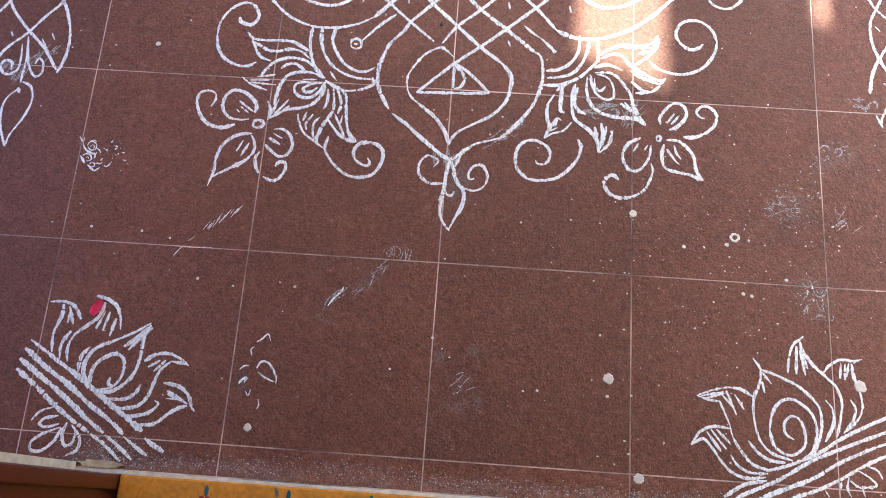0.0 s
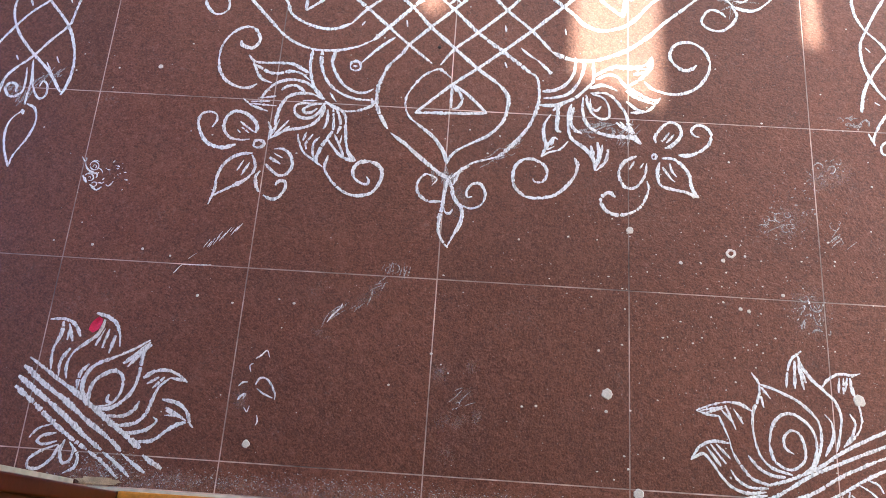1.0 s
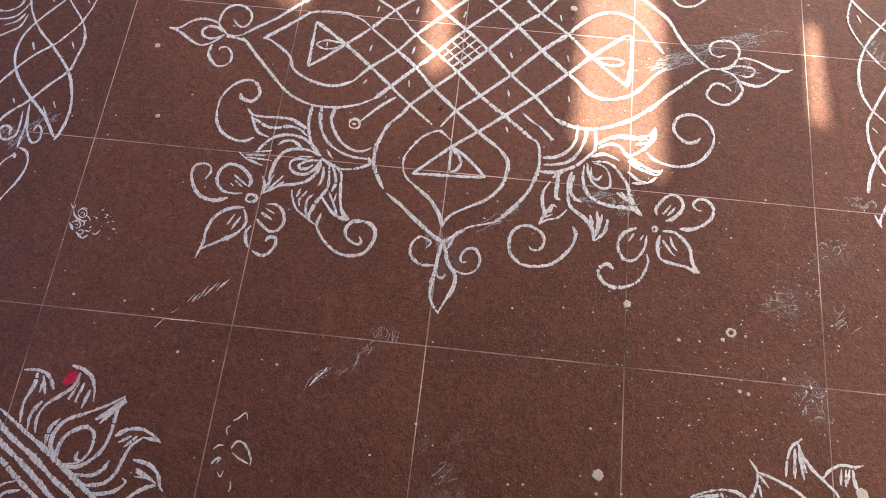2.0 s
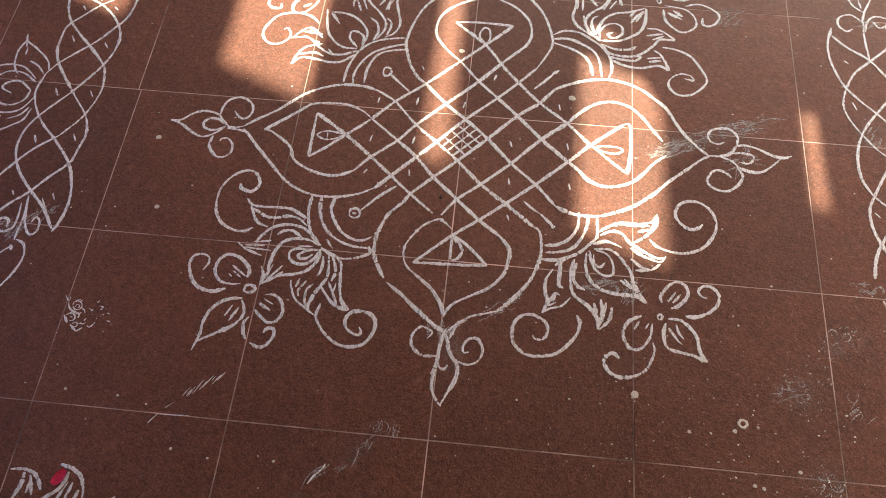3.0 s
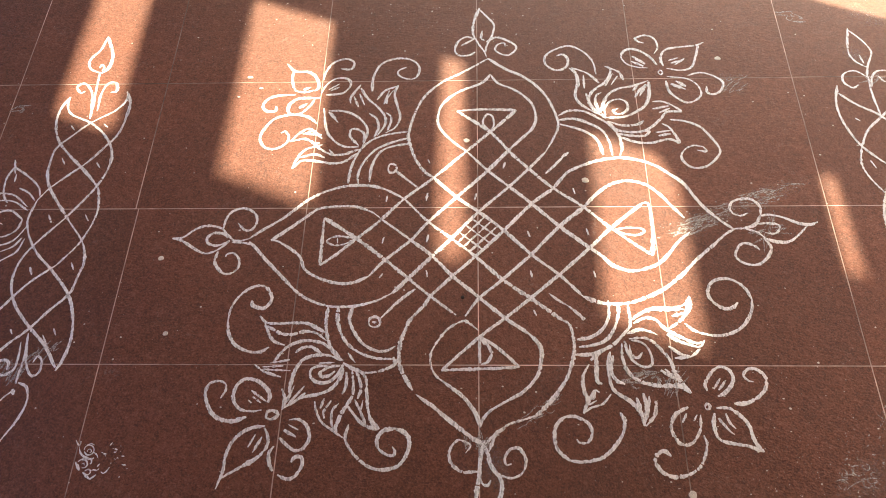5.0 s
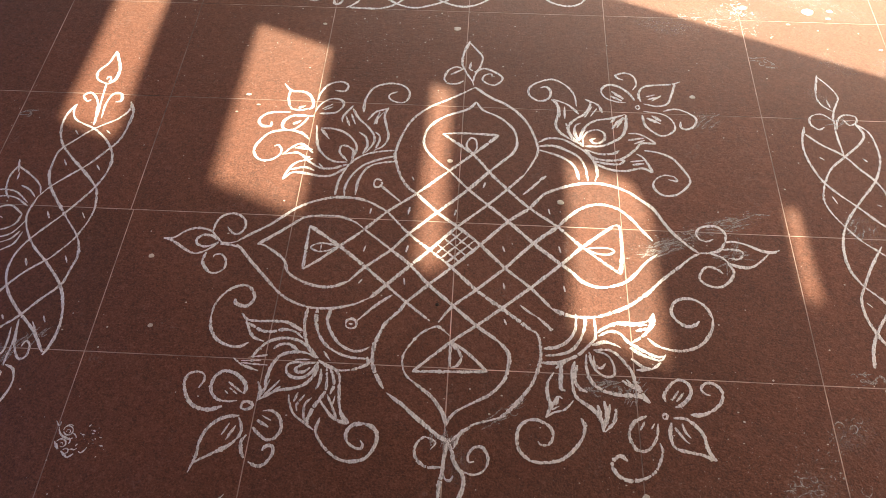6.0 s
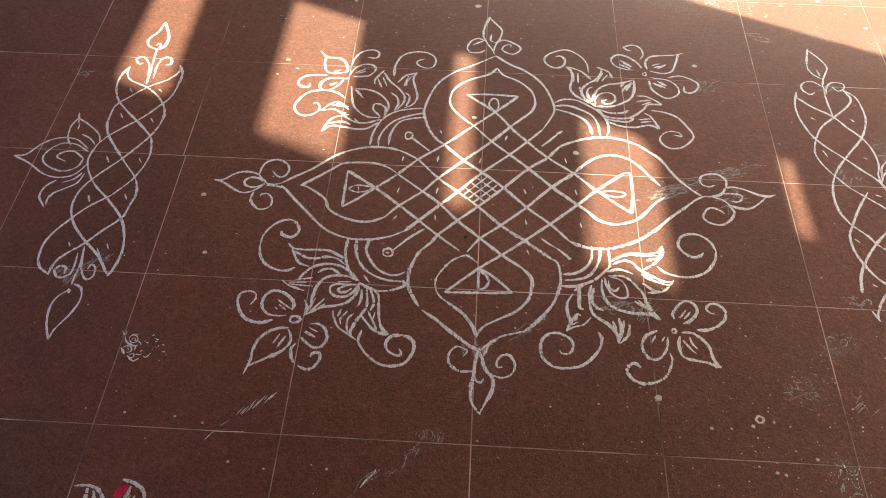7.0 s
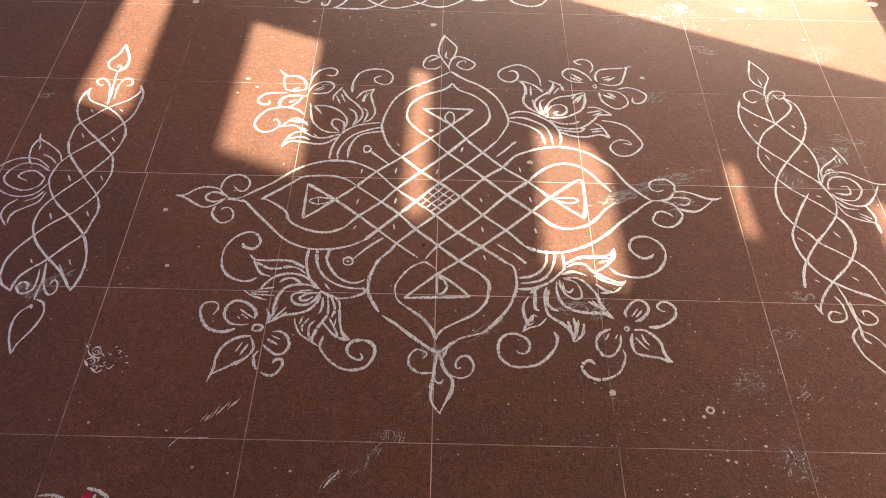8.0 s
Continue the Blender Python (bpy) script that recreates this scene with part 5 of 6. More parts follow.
def draw_corner_east_stems(pen):
    pen(10, (0.184, 0.101), (0.135, 0.077), (0.106, 0.063), (0.071, 0.045), (0.035, 0.024), (0, 0), (-0.051, -0.024), (-0.102, -0.04))
    pen(10, (0.182, 0.07), (0.133, 0.049), (0.082, 0.028), (0.034, 0.007), (-0.017, -0.017), (-0.06, -0.044), (-0.09, -0.061), (-0.146, -0.087), (-0.164, -0.099))
    pen(10, (0.179, 0.046), (0.131, 0.027), (0.089, 0.009), (0.037, -0.017), (-0.007, -0.045), (-0.045, -0.062), (-0.104, -0.088), (-0.125, -0.1))
    pen(10, (-0.101, -0.058), (-0.145, -0.069), (-0.184, -0.094))
    pen(10, (0.177, 0.025), (0.126, 0.002), (0.086, -0.018), (0.048, -0.041), (0.001, -0.066), (-0.046, -0.085), (-0.072, -0.098))


def draw_corner_east_petals(pen):
    pen(8, (-0.172, -0.087), (-0.154, -0.061), (-0.128, -0.049), (-0.096, -0.051))
    pen(8, (-0.172, -0.087), (-0.149, -0.074), (-0.133, -0.088), (-0.116, -0.112), (-0.096, -0.133), (-0.068, -0.143), (-0.03, -0.139))
    pen(8, (-0.141, -0.06), (-0.114, -0.096))
    pen(8, (-0.133, -0.055), (-0.104, -0.091))
    pen(8, (-0.122, -0.054), (-0.095, -0.081))
    pen(8, (-0.096, -0.043), (-0.09, -0.068), (-0.075, -0.093), (-0.054, -0.116), (-0.021, -0.126))
    pen(8, (-0.096, 0.03), (-0.071, 0.027), (-0.047, 0.013))
    pen(8, (-0.114, 0.001), (-0.106, -0.019), (-0.096, -0.043))
    pen(8, (-0.101, 0.023), (-0.082, -0.024))
    pen(8, (-0.085, 0.017), (-0.067, -0.012))
    pen(5, (-0.159, 0.009), (-0.126, 0.023), (-0.096, 0.03))
    pen(5, (-0.159, 0.009), (-0.131, 0.002), (-0.114, 0.001))
    pen(5, (-0.151, 0.009), (-0.106, 0.02))
    pen(5, (-0.14, 0.006), (-0.102, 0.018))
    pen(7, (-0.11, 0.015), (-0.088, -0.009))
    pen(8, (-0.046, 0.092), (-0.032, 0.069), (-0.036, 0.038), (-0.047, 0.011), (-0.048, -0.028), (-0.038, -0.069), (-0.015, -0.093), (0.023, -0.104))
    pen(8, (-0.03, 0.069), (0, 0.06), (0.038, 0.043), (0.063, 0.023), (0.081, -0.001), (0.083, -0.035), (0.074, -0.069), (0.064, -0.091))
    pen(8, (-0.028, 0.064), (-0.011, 0.042))
    pen(8, (-0.033, 0.06), (-0.025, 0.023))
    pen(8, (-0.061, -0.072), (-0.041, -0.095), (-0.015, -0.107), (0.009, -0.109))
    pen(8, (-0.096, -0.101), (-0.083, -0.12), (-0.059, -0.132), (-0.025, -0.132))
    pen(8, (0.028, -0.064), (0.012, -0.053), (0.011, -0.032), (0.025, -0.019), (0.041, -0.025), (0.05, -0.051), (0.047, -0.076), (0.026, -0.093), (0.006, -0.091), (-0.012, -0.076), (-0.019, -0.047))
    pen(8, (-0.019, -0.047), (-0.011, -0.012), (0.006, 0.009), (0.029, 0.014), (0.053, 0.001), (0.069, -0.02), (0.073, -0.053), (0.063, -0.083), (0.039, -0.103))
    pen(10, (0.073, -0.051), (0.063, -0.083), (0.048, -0.1))
    pen(8, (0.057, 0.143), (0.034, 0.122), (0.026, 0.095), (0.022, 0.066))
    pen(8, (0.049, 0.132), (0.055, 0.111), (0.075, 0.084), (0.096, 0.064), (0.116, 0.044), (0.125, 0.015), (0.12, -0.02), (0.111, -0.054))
    pen(8, (0.042, 0.122), (0.039, 0.065))
    pen(8, (0.049, 0.115), (0.057, 0.064))
    pen(8, (0.051, 0.11), (0.062, 0.078))
    pen(8, (0.093, 0.018), (0.106, 0), (0.106, -0.029), (0.088, -0.064))
    pen(8, (0.092, 0.071), (0.105, 0.087), (0.128, 0.1), (0.154, 0.099), (0.171, 0.104))
    pen(8, (0.149, 0.094), (0.152, 0.068), (0.161, 0.043), (0.165, 0.009), (0.154, -0.017), (0.131, -0.041))
    pen(8, (0.128, 0.093), (0.125, 0.062))
    pen(8, (0.137, 0.093), (0.134, 0.06))
    pen(8, (0.144, 0.094), (0.138, 0.066))
    pen(8, (0.142, 0.022), (0.151, 0.004), (0.143, -0.022), (0.125, -0.045))


def draw_corner_east_leaf_loops(pen):
    pen(6, (-0.024, -0.001), (-0.027, -0.017))
    pen(6, (-0.009, 0.009), (-0.013, -0.013), (-0.007, -0.028))
    pen(6, (0.009, 0.022), (0.029, 0.011), (0.042, -0.004), (0.011, -0.009), (-0.007, 0.002))
    pen(6, (0.03, 0.031), (0.047, 0.024), (0.055, 0.009))
    pen(6, (0.015, -0.01), (0.019, -0.026))
    pen(6, (-0.056, -0.019), (-0.049, -0.031))


def draw_vine_north_strands_north(pen):
    pen(9, (-0.294, -0.047), (-0.249, -0.049), (-0.197, -0.047), (-0.154, -0.024), (-0.11, 0.027))
    pen(9, (-0.193, 0.013), (-0.146, -0.024), (-0.094, -0.039), (-0.043, -0.023), (0.002, 0), (0.024, 0.03))
    pen(9, (-0.032, 0.009), (0.002, -0.01), (0.047, -0.026), (0.092, -0.017), (0.137, 0.017), (0.163, 0.046))
    pen(9, (0.303, 0.031), (0.333, 0.004), (0.378, -0.008), (0.416, 0.008), (0.44, 0.048))
    pen(9, (-0.305, -0.048), (-0.28, -0.029), (-0.255, 0.017))
    pen(9, (-0.346, -0.011), (-0.34, -0.032), (-0.323, -0.024), (-0.317, 0.015))
    pen(9, (-0.44, -0.008), (-0.402, -0.017), (-0.378, 0.008))
    pen(9, (0.172, 0.022), (0.202, 0.02), (0.251, 0.033))


centre = tagged(new("kolam"), "large white chalk kolam with lattice, hearts and lotuses on red tiles", "chalk drawing")
vine_west = tagged(new("chalk_vine"), "tall twisted white chalk vine with a blossom beside it", "chalk drawing", group="chalk vines")
vine_east = tagged(new("chalk_vine"), "tall twisted vine drawn in white chalk, partly rubbed away", "chalk drawing", group="chalk vines")
vine_north = tagged(new("chalk_vine"), "twisted chalk vine lying across the far tiles", "chalk drawing", group="chalk vines")
corner_west = tagged(new("chalk_lotus"), "chalk lotus on four slanting stems beside a pink petal", "chalk drawing", group="chalk lotuses")
corner_east = tagged(new("chalk_lotus"), "chalk lotus with a large spiral on slanting stems", "chalk drawing", group="chalk lotuses")
motif("lattice", draw_lattice, (0.018, 0.753), centre, "diagonal chalk lattice with a hatched middle cell", lift=0.00000)
motif("seed_mark", draw_seed_marks, (0.022, 0.738), centre, how="each", lift=0.00012)
motif("heart", draw_heart_west, (-0.350, 0.710), centre, lift=0.00024)
motif("heart", draw_heart_east, (0.385, 0.752), centre, lift=0.00036)
motif("heart", draw_heart_north, (0.017, 1.100), centre, lift=0.00048)
motif("heart", draw_heart_south, (0.019, 0.400), centre, lift=0.00060)
motif("leaf_tip", draw_tip_north, (0.024, 1.402), centre, lift=0.00000)
motif("leaf_tip", draw_tip_south, (0.018, 0.168), centre, lift=0.00012)
motif("leaf_tip", draw_tip_west, (-0.610, 0.718), centre, lift=0.00024)
motif("leaf_tip", draw_tip_east, (0.678, 0.740), centre, lift=0.00036)
motif("tendril", draw_tendril_east, (0.517, 0.543), centre, lift=0.00048)
motif("tendril", draw_tendril_west, (-0.494, 0.515), centre, lift=0.00060)
motif("knob", draw_knobs, (-0.002, 0.734), centre, how="joined", lift=0.00000)
motif("lotus", draw_lotus_southwest, (-0.336, 0.396), centre, lift=0.00012)
motif("band", draw_bands_southwest, (-0.239, 0.465), centre, how="each", lift=0.00024)
motif("scroll", draw_scroll_southwest, (-0.201, 0.226), centre, how="joined", lift=0.00036)
motif("flower", draw_flower_southwest, (-0.450, 0.254), centre, lift=0.00048)
motif("lotus", draw_lotus_southeast, (0.344, 0.420), centre, lift=0.00060)
motif("band", draw_bands_southeast, (0.266, 0.493), centre, how="each", lift=0.00000)
motif("scroll", draw_scroll_southeast, (0.221, 0.249), centre, how="joined", lift=0.00012)
motif("flower", draw_flower_southeast, (0.464, 0.285), centre, lift=0.00024)
motif("lotus", draw_lotus_northwest, (-0.330, 1.069), centre, lift=0.00036)
motif("band", draw_bands_northwest, (-0.238, 0.962), centre, how="each", lift=0.00048)
motif("scroll", draw_scroll_northwest, (-0.348, 1.148), centre, how="joined", lift=0.00060)
motif("flower", draw_flower_northwest, (-0.439, 1.207), centre, lift=0.00000)
motif("lotus", draw_lotus_northeast, (0.380, 1.135), centre, lift=0.00012)
motif("band", draw_bands_northeast, (0.279, 1.037), centre, how="each", lift=0.00024)
motif("scroll", draw_scroll_northeast, (0.388, 1.135), centre, how="joined", lift=0.00036)
motif("flower", draw_flower_northeast, (0.510, 1.258), centre, lift=0.00048)
motif("strand", draw_vine_west_strands_west, (-0.981, 0.788), vine_west, how="each", lift=0.00060)
motif("seed_mark", draw_vine_west_marks_west, (-0.978, 0.776), vine_west, how="each", lift=0.00000)
motif("sprig", draw_vine_west_sprig_northwest, (-1.005, 1.250), vine_west, lift=0.00012)
motif("sprig", draw_vine_west_sprig_southwest, (-0.976, 0.339), vine_west, lift=0.00024)
motif("lotus", draw_vine_west_blossom_west, (-1.165, 0.782), vine_west, lift=0.00036)
motif("strand", draw_vine_east_strands_east, (1.018, 0.776), vine_east, how="each", lift=0.00048)
motif("seed_mark", draw_vine_east_marks_east, (1.004, 0.776), vine_east, how="each", lift=0.00060)
motif("sprig", draw_vine_east_sprig_northeast, (1.004, 1.244), vine_east, lift=0.00000)
motif("sprig", draw_vine_east_sprig_southeast, (1.020, 0.316), vine_east, lift=0.00012)
motif("lotus", draw_vine_east_blossom_east, (1.174, 0.814), vine_east, lift=0.00024)
motif("stem", draw_corner_west_stems, (-0.671, -0.333), corner_west, how="each", lift=0.00036)
motif("petal", draw_corner_west_petals, (-0.627, -0.246), corner_west, how="joined", lift=0.00048)
motif("leaf", draw_corner_west_leaf_loops, (-0.730, -0.396), corner_west, how="joined", lift=0.00060)
motif("stem", draw_corner_east_stems, (0.765, -0.336), corner_east, how="each", lift=0.00000, press=0.78)
motif("petal", draw_corner_east_petals, (0.692, -0.249), corner_east, how="joined", lift=0.00012, press=0.78)
motif("leaf", draw_corner_east_leaf_loops, (0.830, -0.385), corner_east, how="joined", lift=0.00024, press=0.78)
motif("strand", draw_vine_north_strands_north, (-0.072, 1.688), vine_north, how="each", lift=0.00036)


# ---- lime spots, specks, rubbed chalk ----
def spot(x, y, r, flat=1.0, ring=False):
    bm = bmesh.new()
    outer = oval(0, 0, r, r * flat, 18, 0.12)
    if ring:
        inner = [(a * 0.45, b * 0.45) for a, b in outer]
        rows = [[bm.verts.new((a * k, b * k, z)) for a, b in outer] for k, z in ((1.0, 0.0), (0.9, 0.0012), (0.58, 0.0012), (0.48, 0.0))]
        for lo, hi in zip(rows, rows[1:]):
            for i in range(18):
                bm.faces.new((lo[i], lo[(i + 1) % 18], hi[(i + 1) % 18], hi[i]))
    else:
        lo = [bm.verts.new((a, b, 0.0001)) for a, b in outer]
        hi = [bm.verts.new((a * 0.86, b * 0.86, 0.0013)) for a, b in outer]
        bm.faces.new(hi)
        for i in range(18):
            bm.faces.new((lo[i], lo[(i + 1) % 18], hi[(i + 1) % 18], hi[i]))
    ob = part("lime_spot", bm, CREAM)
    ob.location = (x, y, 0.0002)
    size = "small" if r < 0.005 else "large"
    return tagged(ob, "cream lime ring dried on the red tile" if ring else f"{size} round cream lime splash dried on the tile", "paint spot", group="lime splashes")


for x, y, r in ((-0.35, -0.364, 0.008), (0.358, -0.219, 0.011), (0.419, -0.408, 0.010), (0.856, -0.20, 0.012), (0.406, 0.135, 0.008),
                (0.601, 0.079, 0.0045), (0.512, 0.069, 0.004), (0.632, -0.025, 0.004), (0.649, -0.029, 0.004), (0.721, 0.01, 0.004),
                (0.647, 0.091, 0.003), (-0.497, -0.068, 0.0032), (-0.632, 0.028, 0.003), (-0.742, 0.031, 0.003), (-0.57, 0.016, 0.0026)):
    spot(x, y, r)
for x, y, r in ((-0.292, -0.072, 0.0032), (-0.421, -0.079, 0.0028), (0.001, -0.16, 0.003), (-0.08, -0.229, 0.0026), (0.217, -0.252, 0.003),
                (0.189, -0.255, 0.0026), (0.356, -0.254, 0.0036), (-0.724, 0.67, 0.0072), (-0.675, 0.477, 0.006), (0.259, 0.889, 0.009),
                (0.636, 1.292, 0.0085), (-0.025, 1.016, 0.0075), (-0.029, 1.556, 0.011), (1.032, 1.689, 0.019), (1.10, 1.695, 0.010), (1.514, 1.747, 0.018),
                (0.84, 1.70, 0.012), (-0.43, 1.559, 0.006), (-0.85, 1.66, 0.012)):
    spot(x, y, r, 0.85)
spot(0.618, 0.096, 0.0105, 1.0, True)
for x, y, r in ((1.088, 1.658, 0.009), (0.962, 1.625, 0.007), (1.045, 1.60, 0.004), (0.90, 1.56, 0.004), (1.21, 1.52, 0.007), (-0.60, 1.24, 0.008),
                (-0.565, 1.20, 0.006), (-0.53, 1.17, 0.005), (-0.62, 1.17, 0.004)):
    spot(x, y, r, 0.6)

# countless fine specks
random.seed(7)
pen_v, pen_f = [], []
for k in range(1900):
    x, y = random.uniform(-1.5, 1.5), random.uniform(-0.44, 1.75)
    if k % 3 == 0:
        x = random.gauss(0.6, 0.25)
        y = random.gauss(0.0, 0.22)
        if y < -0.45:
            continue
    elif k % 6 == 1:
        x, y = random.gauss(-0.2, 0.28), random.gauss(1.48, 0.13)
    r = 0.0006 + 0.0011 * random.random() ** 5 * 2
    b = len(pen_v)
    pts = oval(x, y, r, r * random.uniform(0.6, 1), 6, 0.25)
    pen_v += [(px, py, 0.0003) for px, py in pts] + [(x, y, 0.0008)]
    pen_f += [(b + i, b + (i + 1) % 6, b + 6) for i in range(6)]
me = bpy.data.meshes.new("lime_specks")
me.from_pydata(pen_v, [], pen_f)
me.materials.append(CREAM)
tagged(new("lime_specks", me), "fine pale lime specks scattered over the tiles", "specks", kind="stuff")


def smudge(x, y, rx, ry, n, turn=0.0, curl=0.4, width=4.0, label="faint rubbed chalk smudge on the red tile", mat=None, spread=1.0):
    """Rubbed chalk: short broken strokes and ringlets within an oval."""
    pen = Pen(0.0001, True)
    for _ in range(n):
        a, d = random.uniform(0, 2 * math.pi), math.sqrt(random.random()) * spread
        u, v = rx * d * math.cos(a), ry * d * math.sin(a)
        cx, cy = u * math.cos(turn) - v * math.sin(turn), u * math.sin(turn) + v * math.cos(turn)
        if random.random() < curl:
            r, a0 = random.uniform(0.003, 0.011), random.uniform(0, 6)
            span = random.uniform(2.5, 5.5)
            pen(width * random.uniform(0.5, 1), *[(cx + r * math.cos(a0 + span * k / 5), cy + r * math.sin(a0 + span * k / 5)) for k in range(6)])
        else:
            l, b = random.uniform(0.006, 0.02), turn + random.gauss(0, 0.25)
            dx, dy = l * math.cos(b), l * math.sin(b)
            pen(width * random.uniform(0.5, 1), (cx - dx, cy - dy), (cx + random.uniform(-.002, .002), cy + random.uniform(-.002, .002)), (cx + dx, cy + dy))
    ob = new("chalk_smudge", pen.mesh("chalk_smudge", mat or DUST))
    ob.location = (x, y, 0)
    return tagged(ob, label, "chalk smudge", kind="stuff")


random.seed(11)


def marks(label, draw, mat, lift=0.0002):
    """Small chalk marks drawn stroke by stroke."""
    pen = Pen(lift, True)
    draw(pen)
    return tagged(new("chalk_marks", pen.mesh("chalk_marks", mat)), label, "chalk marks", kind="stuff")


def draw_rosette(pen):
    pen(5, (-0.8080, 0.2361), (-0.8031, 0.2290), (-0.7980, 0.2248), (-0.7973, 0.2340))
    pen(5, (-0.7976, 0.2225), (-0.7949, 0.2135), (-0.7877, 0.2048), (-0.7782, 0.1995), (-0.7692, 0.1969), (-0.7626, 0.1995))
    pen(4, (-0.7868, 0.2154), (-0.7856, 0.2219), (-0.7792, 0.2259), (-0.7715, 0.2236), (-0.7667, 0.2166), (-0.7678, 0.2092), (-0.7738, 0.2052), (-0.7810, 0.2075), (-0.7855, 0.2127))
    pen(3, (-0.7794, 0.2122), (-0.7786, 0.2168), (-0.7736, 0.2171), (-0.7711, 0.2127), (-0.7739, 0.2098))
    pen(4, (-0.7834, 0.2257), (-0.7755, 0.2289), (-0.7677, 0.2257))
    pen(4, (-0.7648, 0.2108), (-0.7578, 0.2053), (-0.7551, 0.2000))
    pen(6, (-0.7971, 0.1906), (-0.7912, 0.1819), (-0.7853, 0.1737))
    pen(4, (-0.7930, 0.1909), (-0.7880, 0.1957), (-0.7804, 0.1957), (-0.7745, 0.1915), (-0.7725, 0.1853), (-0.7764, 0.1797), (-0.7826, 0.1793))
    pen(4, (-0.7841, 0.1869), (-0.7802, 0.1885), (-0.7781, 0.1841))
    pen(5, (-0.7697, 0.1991), (-0.7654, 0.1925), (-0.7672, 0.1866))
    pen(6, (-0.7780, 0.1706), (-0.7709, 0.1647), (-0.7619, 0.1572))
    pen(4, (-0.7750, 0.1725), (-0.7694, 0.1765), (-0.7635, 0.1741), (-0.7631, 0.1679), (-0.7678, 0.1658))
    pen(6, (-0.7609, 0.1563), (-0.7551, 0.1612), (-0.7502, 0.1660))
    pen(4, (-0.7619, 0.1742), (-0.7566, 0.1755), (-0.7517, 0.1740), (-0.7466, 0.1779))
    pen(5, (-0.7516, 0.1821), (-0.7485, 0.1877))
    pen(5, (-0.7421, 0.1718), (-0.7372, 0.1685), (-0.7313, 0.1725), (-0.7270, 0.1809))
    pen(5, (-0.7077, 0.2038), (-0.7017, 0.2032))
    pen(4, (-0.7240, 0.2100), (-0.7204, 0.2130))
    pen(4, (-0.7043, 0.1607), (-0.7017, 0.1626))

def draw_joint_print(pen):
    pen(3, (0.7548, 0.0049), (0.7584, 0.0002), (0.7660, -0.0009), (0.7722, 0.0039), (0.7706, 0.0099), (0.7669, 0.0122))
    pen(3, (0.7607, 0.0061), (0.7647, 0.0088))
    pen(2, (0.7744, 0.0081), (0.7823, 0.0115), (0.7879, 0.0090))
    pen(3, (0.7736, -0.0041), (0.7768, -0.0140), (0.7821, -0.0197), (0.7906, -0.0204), (0.7979, -0.0147), (0.8017, -0.0044))
    pen(3, (0.7812, -0.0056), (0.7845, -0.0127), (0.7911, -0.0131), (0.7947, -0.0056))
    pen(2, (0.7871, -0.0032), (0.7898, -0.0092))
    pen(3, (0.7563, -0.0153), (0.7615, -0.0117), (0.7639, -0.0156))
    pen(3, (0.7537, -0.0316), (0.7574, -0.0225), (0.7621, -0.0210))
    pen(3, (0.7621, -0.0319), (0.7693, -0.0282), (0.7749, -0.0246))
    pen(4, (0.7534, -0.0604), (0.7564, -0.0494), (0.7624, -0.0391))
    pen(3, (0.7589, -0.0584), (0.7612, -0.0471), (0.7652, -0.0437))
    pen(3, (0.7801, -0.0279), (0.7811, -0.0359), (0.7844, -0.0437))
    pen(4, (0.7837, -0.0425), (0.7871, -0.0487), (0.7954, -0.0498))
    pen(4, (0.7744, -0.0670), (0.7793, -0.0619), (0.7878, -0.0598), (0.7960, -0.0633))
    pen(3, (0.7929, -0.0311), (0.7932, -0.0371), (0.7891, -0.0422))
    pen(3, (0.8055, -0.0682), (0.8101, -0.0687), (0.8128, -0.0630), (0.8107, -0.0599))
    pen(2, (0.7960, -0.0688), (0.7985, -0.0710))

def draw_curls(pen):
    pen(3, (0.8085, 0.3116), (0.8131, 0.3182), (0.8213, 0.3196), (0.8275, 0.3145), (0.8270, 0.3082))
    pen(3, (0.8144, 0.3083), (0.8204, 0.3060))
    pen(3, (0.8330, 0.3239), (0.8391, 0.3288))
    pen(4, (0.8445, 0.3255), (0.8547, 0.3315))
    pen(3, (0.8560, 0.3207), (0.8639, 0.3185), (0.8688, 0.3242), (0.8661, 0.3313))
    pen(3, (0.8372, 0.3029), (0.8431, 0.3123), (0.8514, 0.3141), (0.8549, 0.3072), (0.8502, 0.2979), (0.8419, 0.2956))
    pen(2, (0.8447, 0.3065), (0.8486, 0.3032))
    pen(3, (0.8571, 0.3086), (0.8622, 0.3121))
    pen(3, (0.8681, 0.3044), (0.8728, 0.3019))
    pen(3, (0.7914, 0.2979), (0.7944, 0.2945))
    pen(3, (0.7971, 0.2929), (0.8013, 0.2878))
    pen(3, (0.8023, 0.3040), (0.8061, 0.2997))
    pen(3, (0.7898, 0.2732), (0.7962, 0.2794))
    pen(2, (0.7954, 0.2660), (0.7984, 0.2693))
    pen(2, (0.8579, 0.2930), (0.8605, 0.2895))
    pen(2, (0.8124, 0.2790), (0.8212, 0.2885), (0.8273, 0.2889))

def draw_ticks(pen):
    for k in range(13):
        x, y = -0.497 + 0.0055 * k + random.uniform(-0.002, 0.002), 0.046 + 0.0036 * k + random.gauss(0, 0.003)
        l = random.uniform(0.004, 0.011)
        pen(random.uniform(1.6, 3.0), (x - l * 0.6, y - l), (x, y + 0.0006), (x + l * 0.6, y + l))
    pen(3.4, (-0.556, -0.022), (-0.549, -0.012), (-0.541, -0.002))
    pen(2.6, (-0.541, -0.002), (-0.51, -0.001), (-0.478, 0.001))
    pen(1.8, (-0.53, 0.012), (-0.515, 0.025))


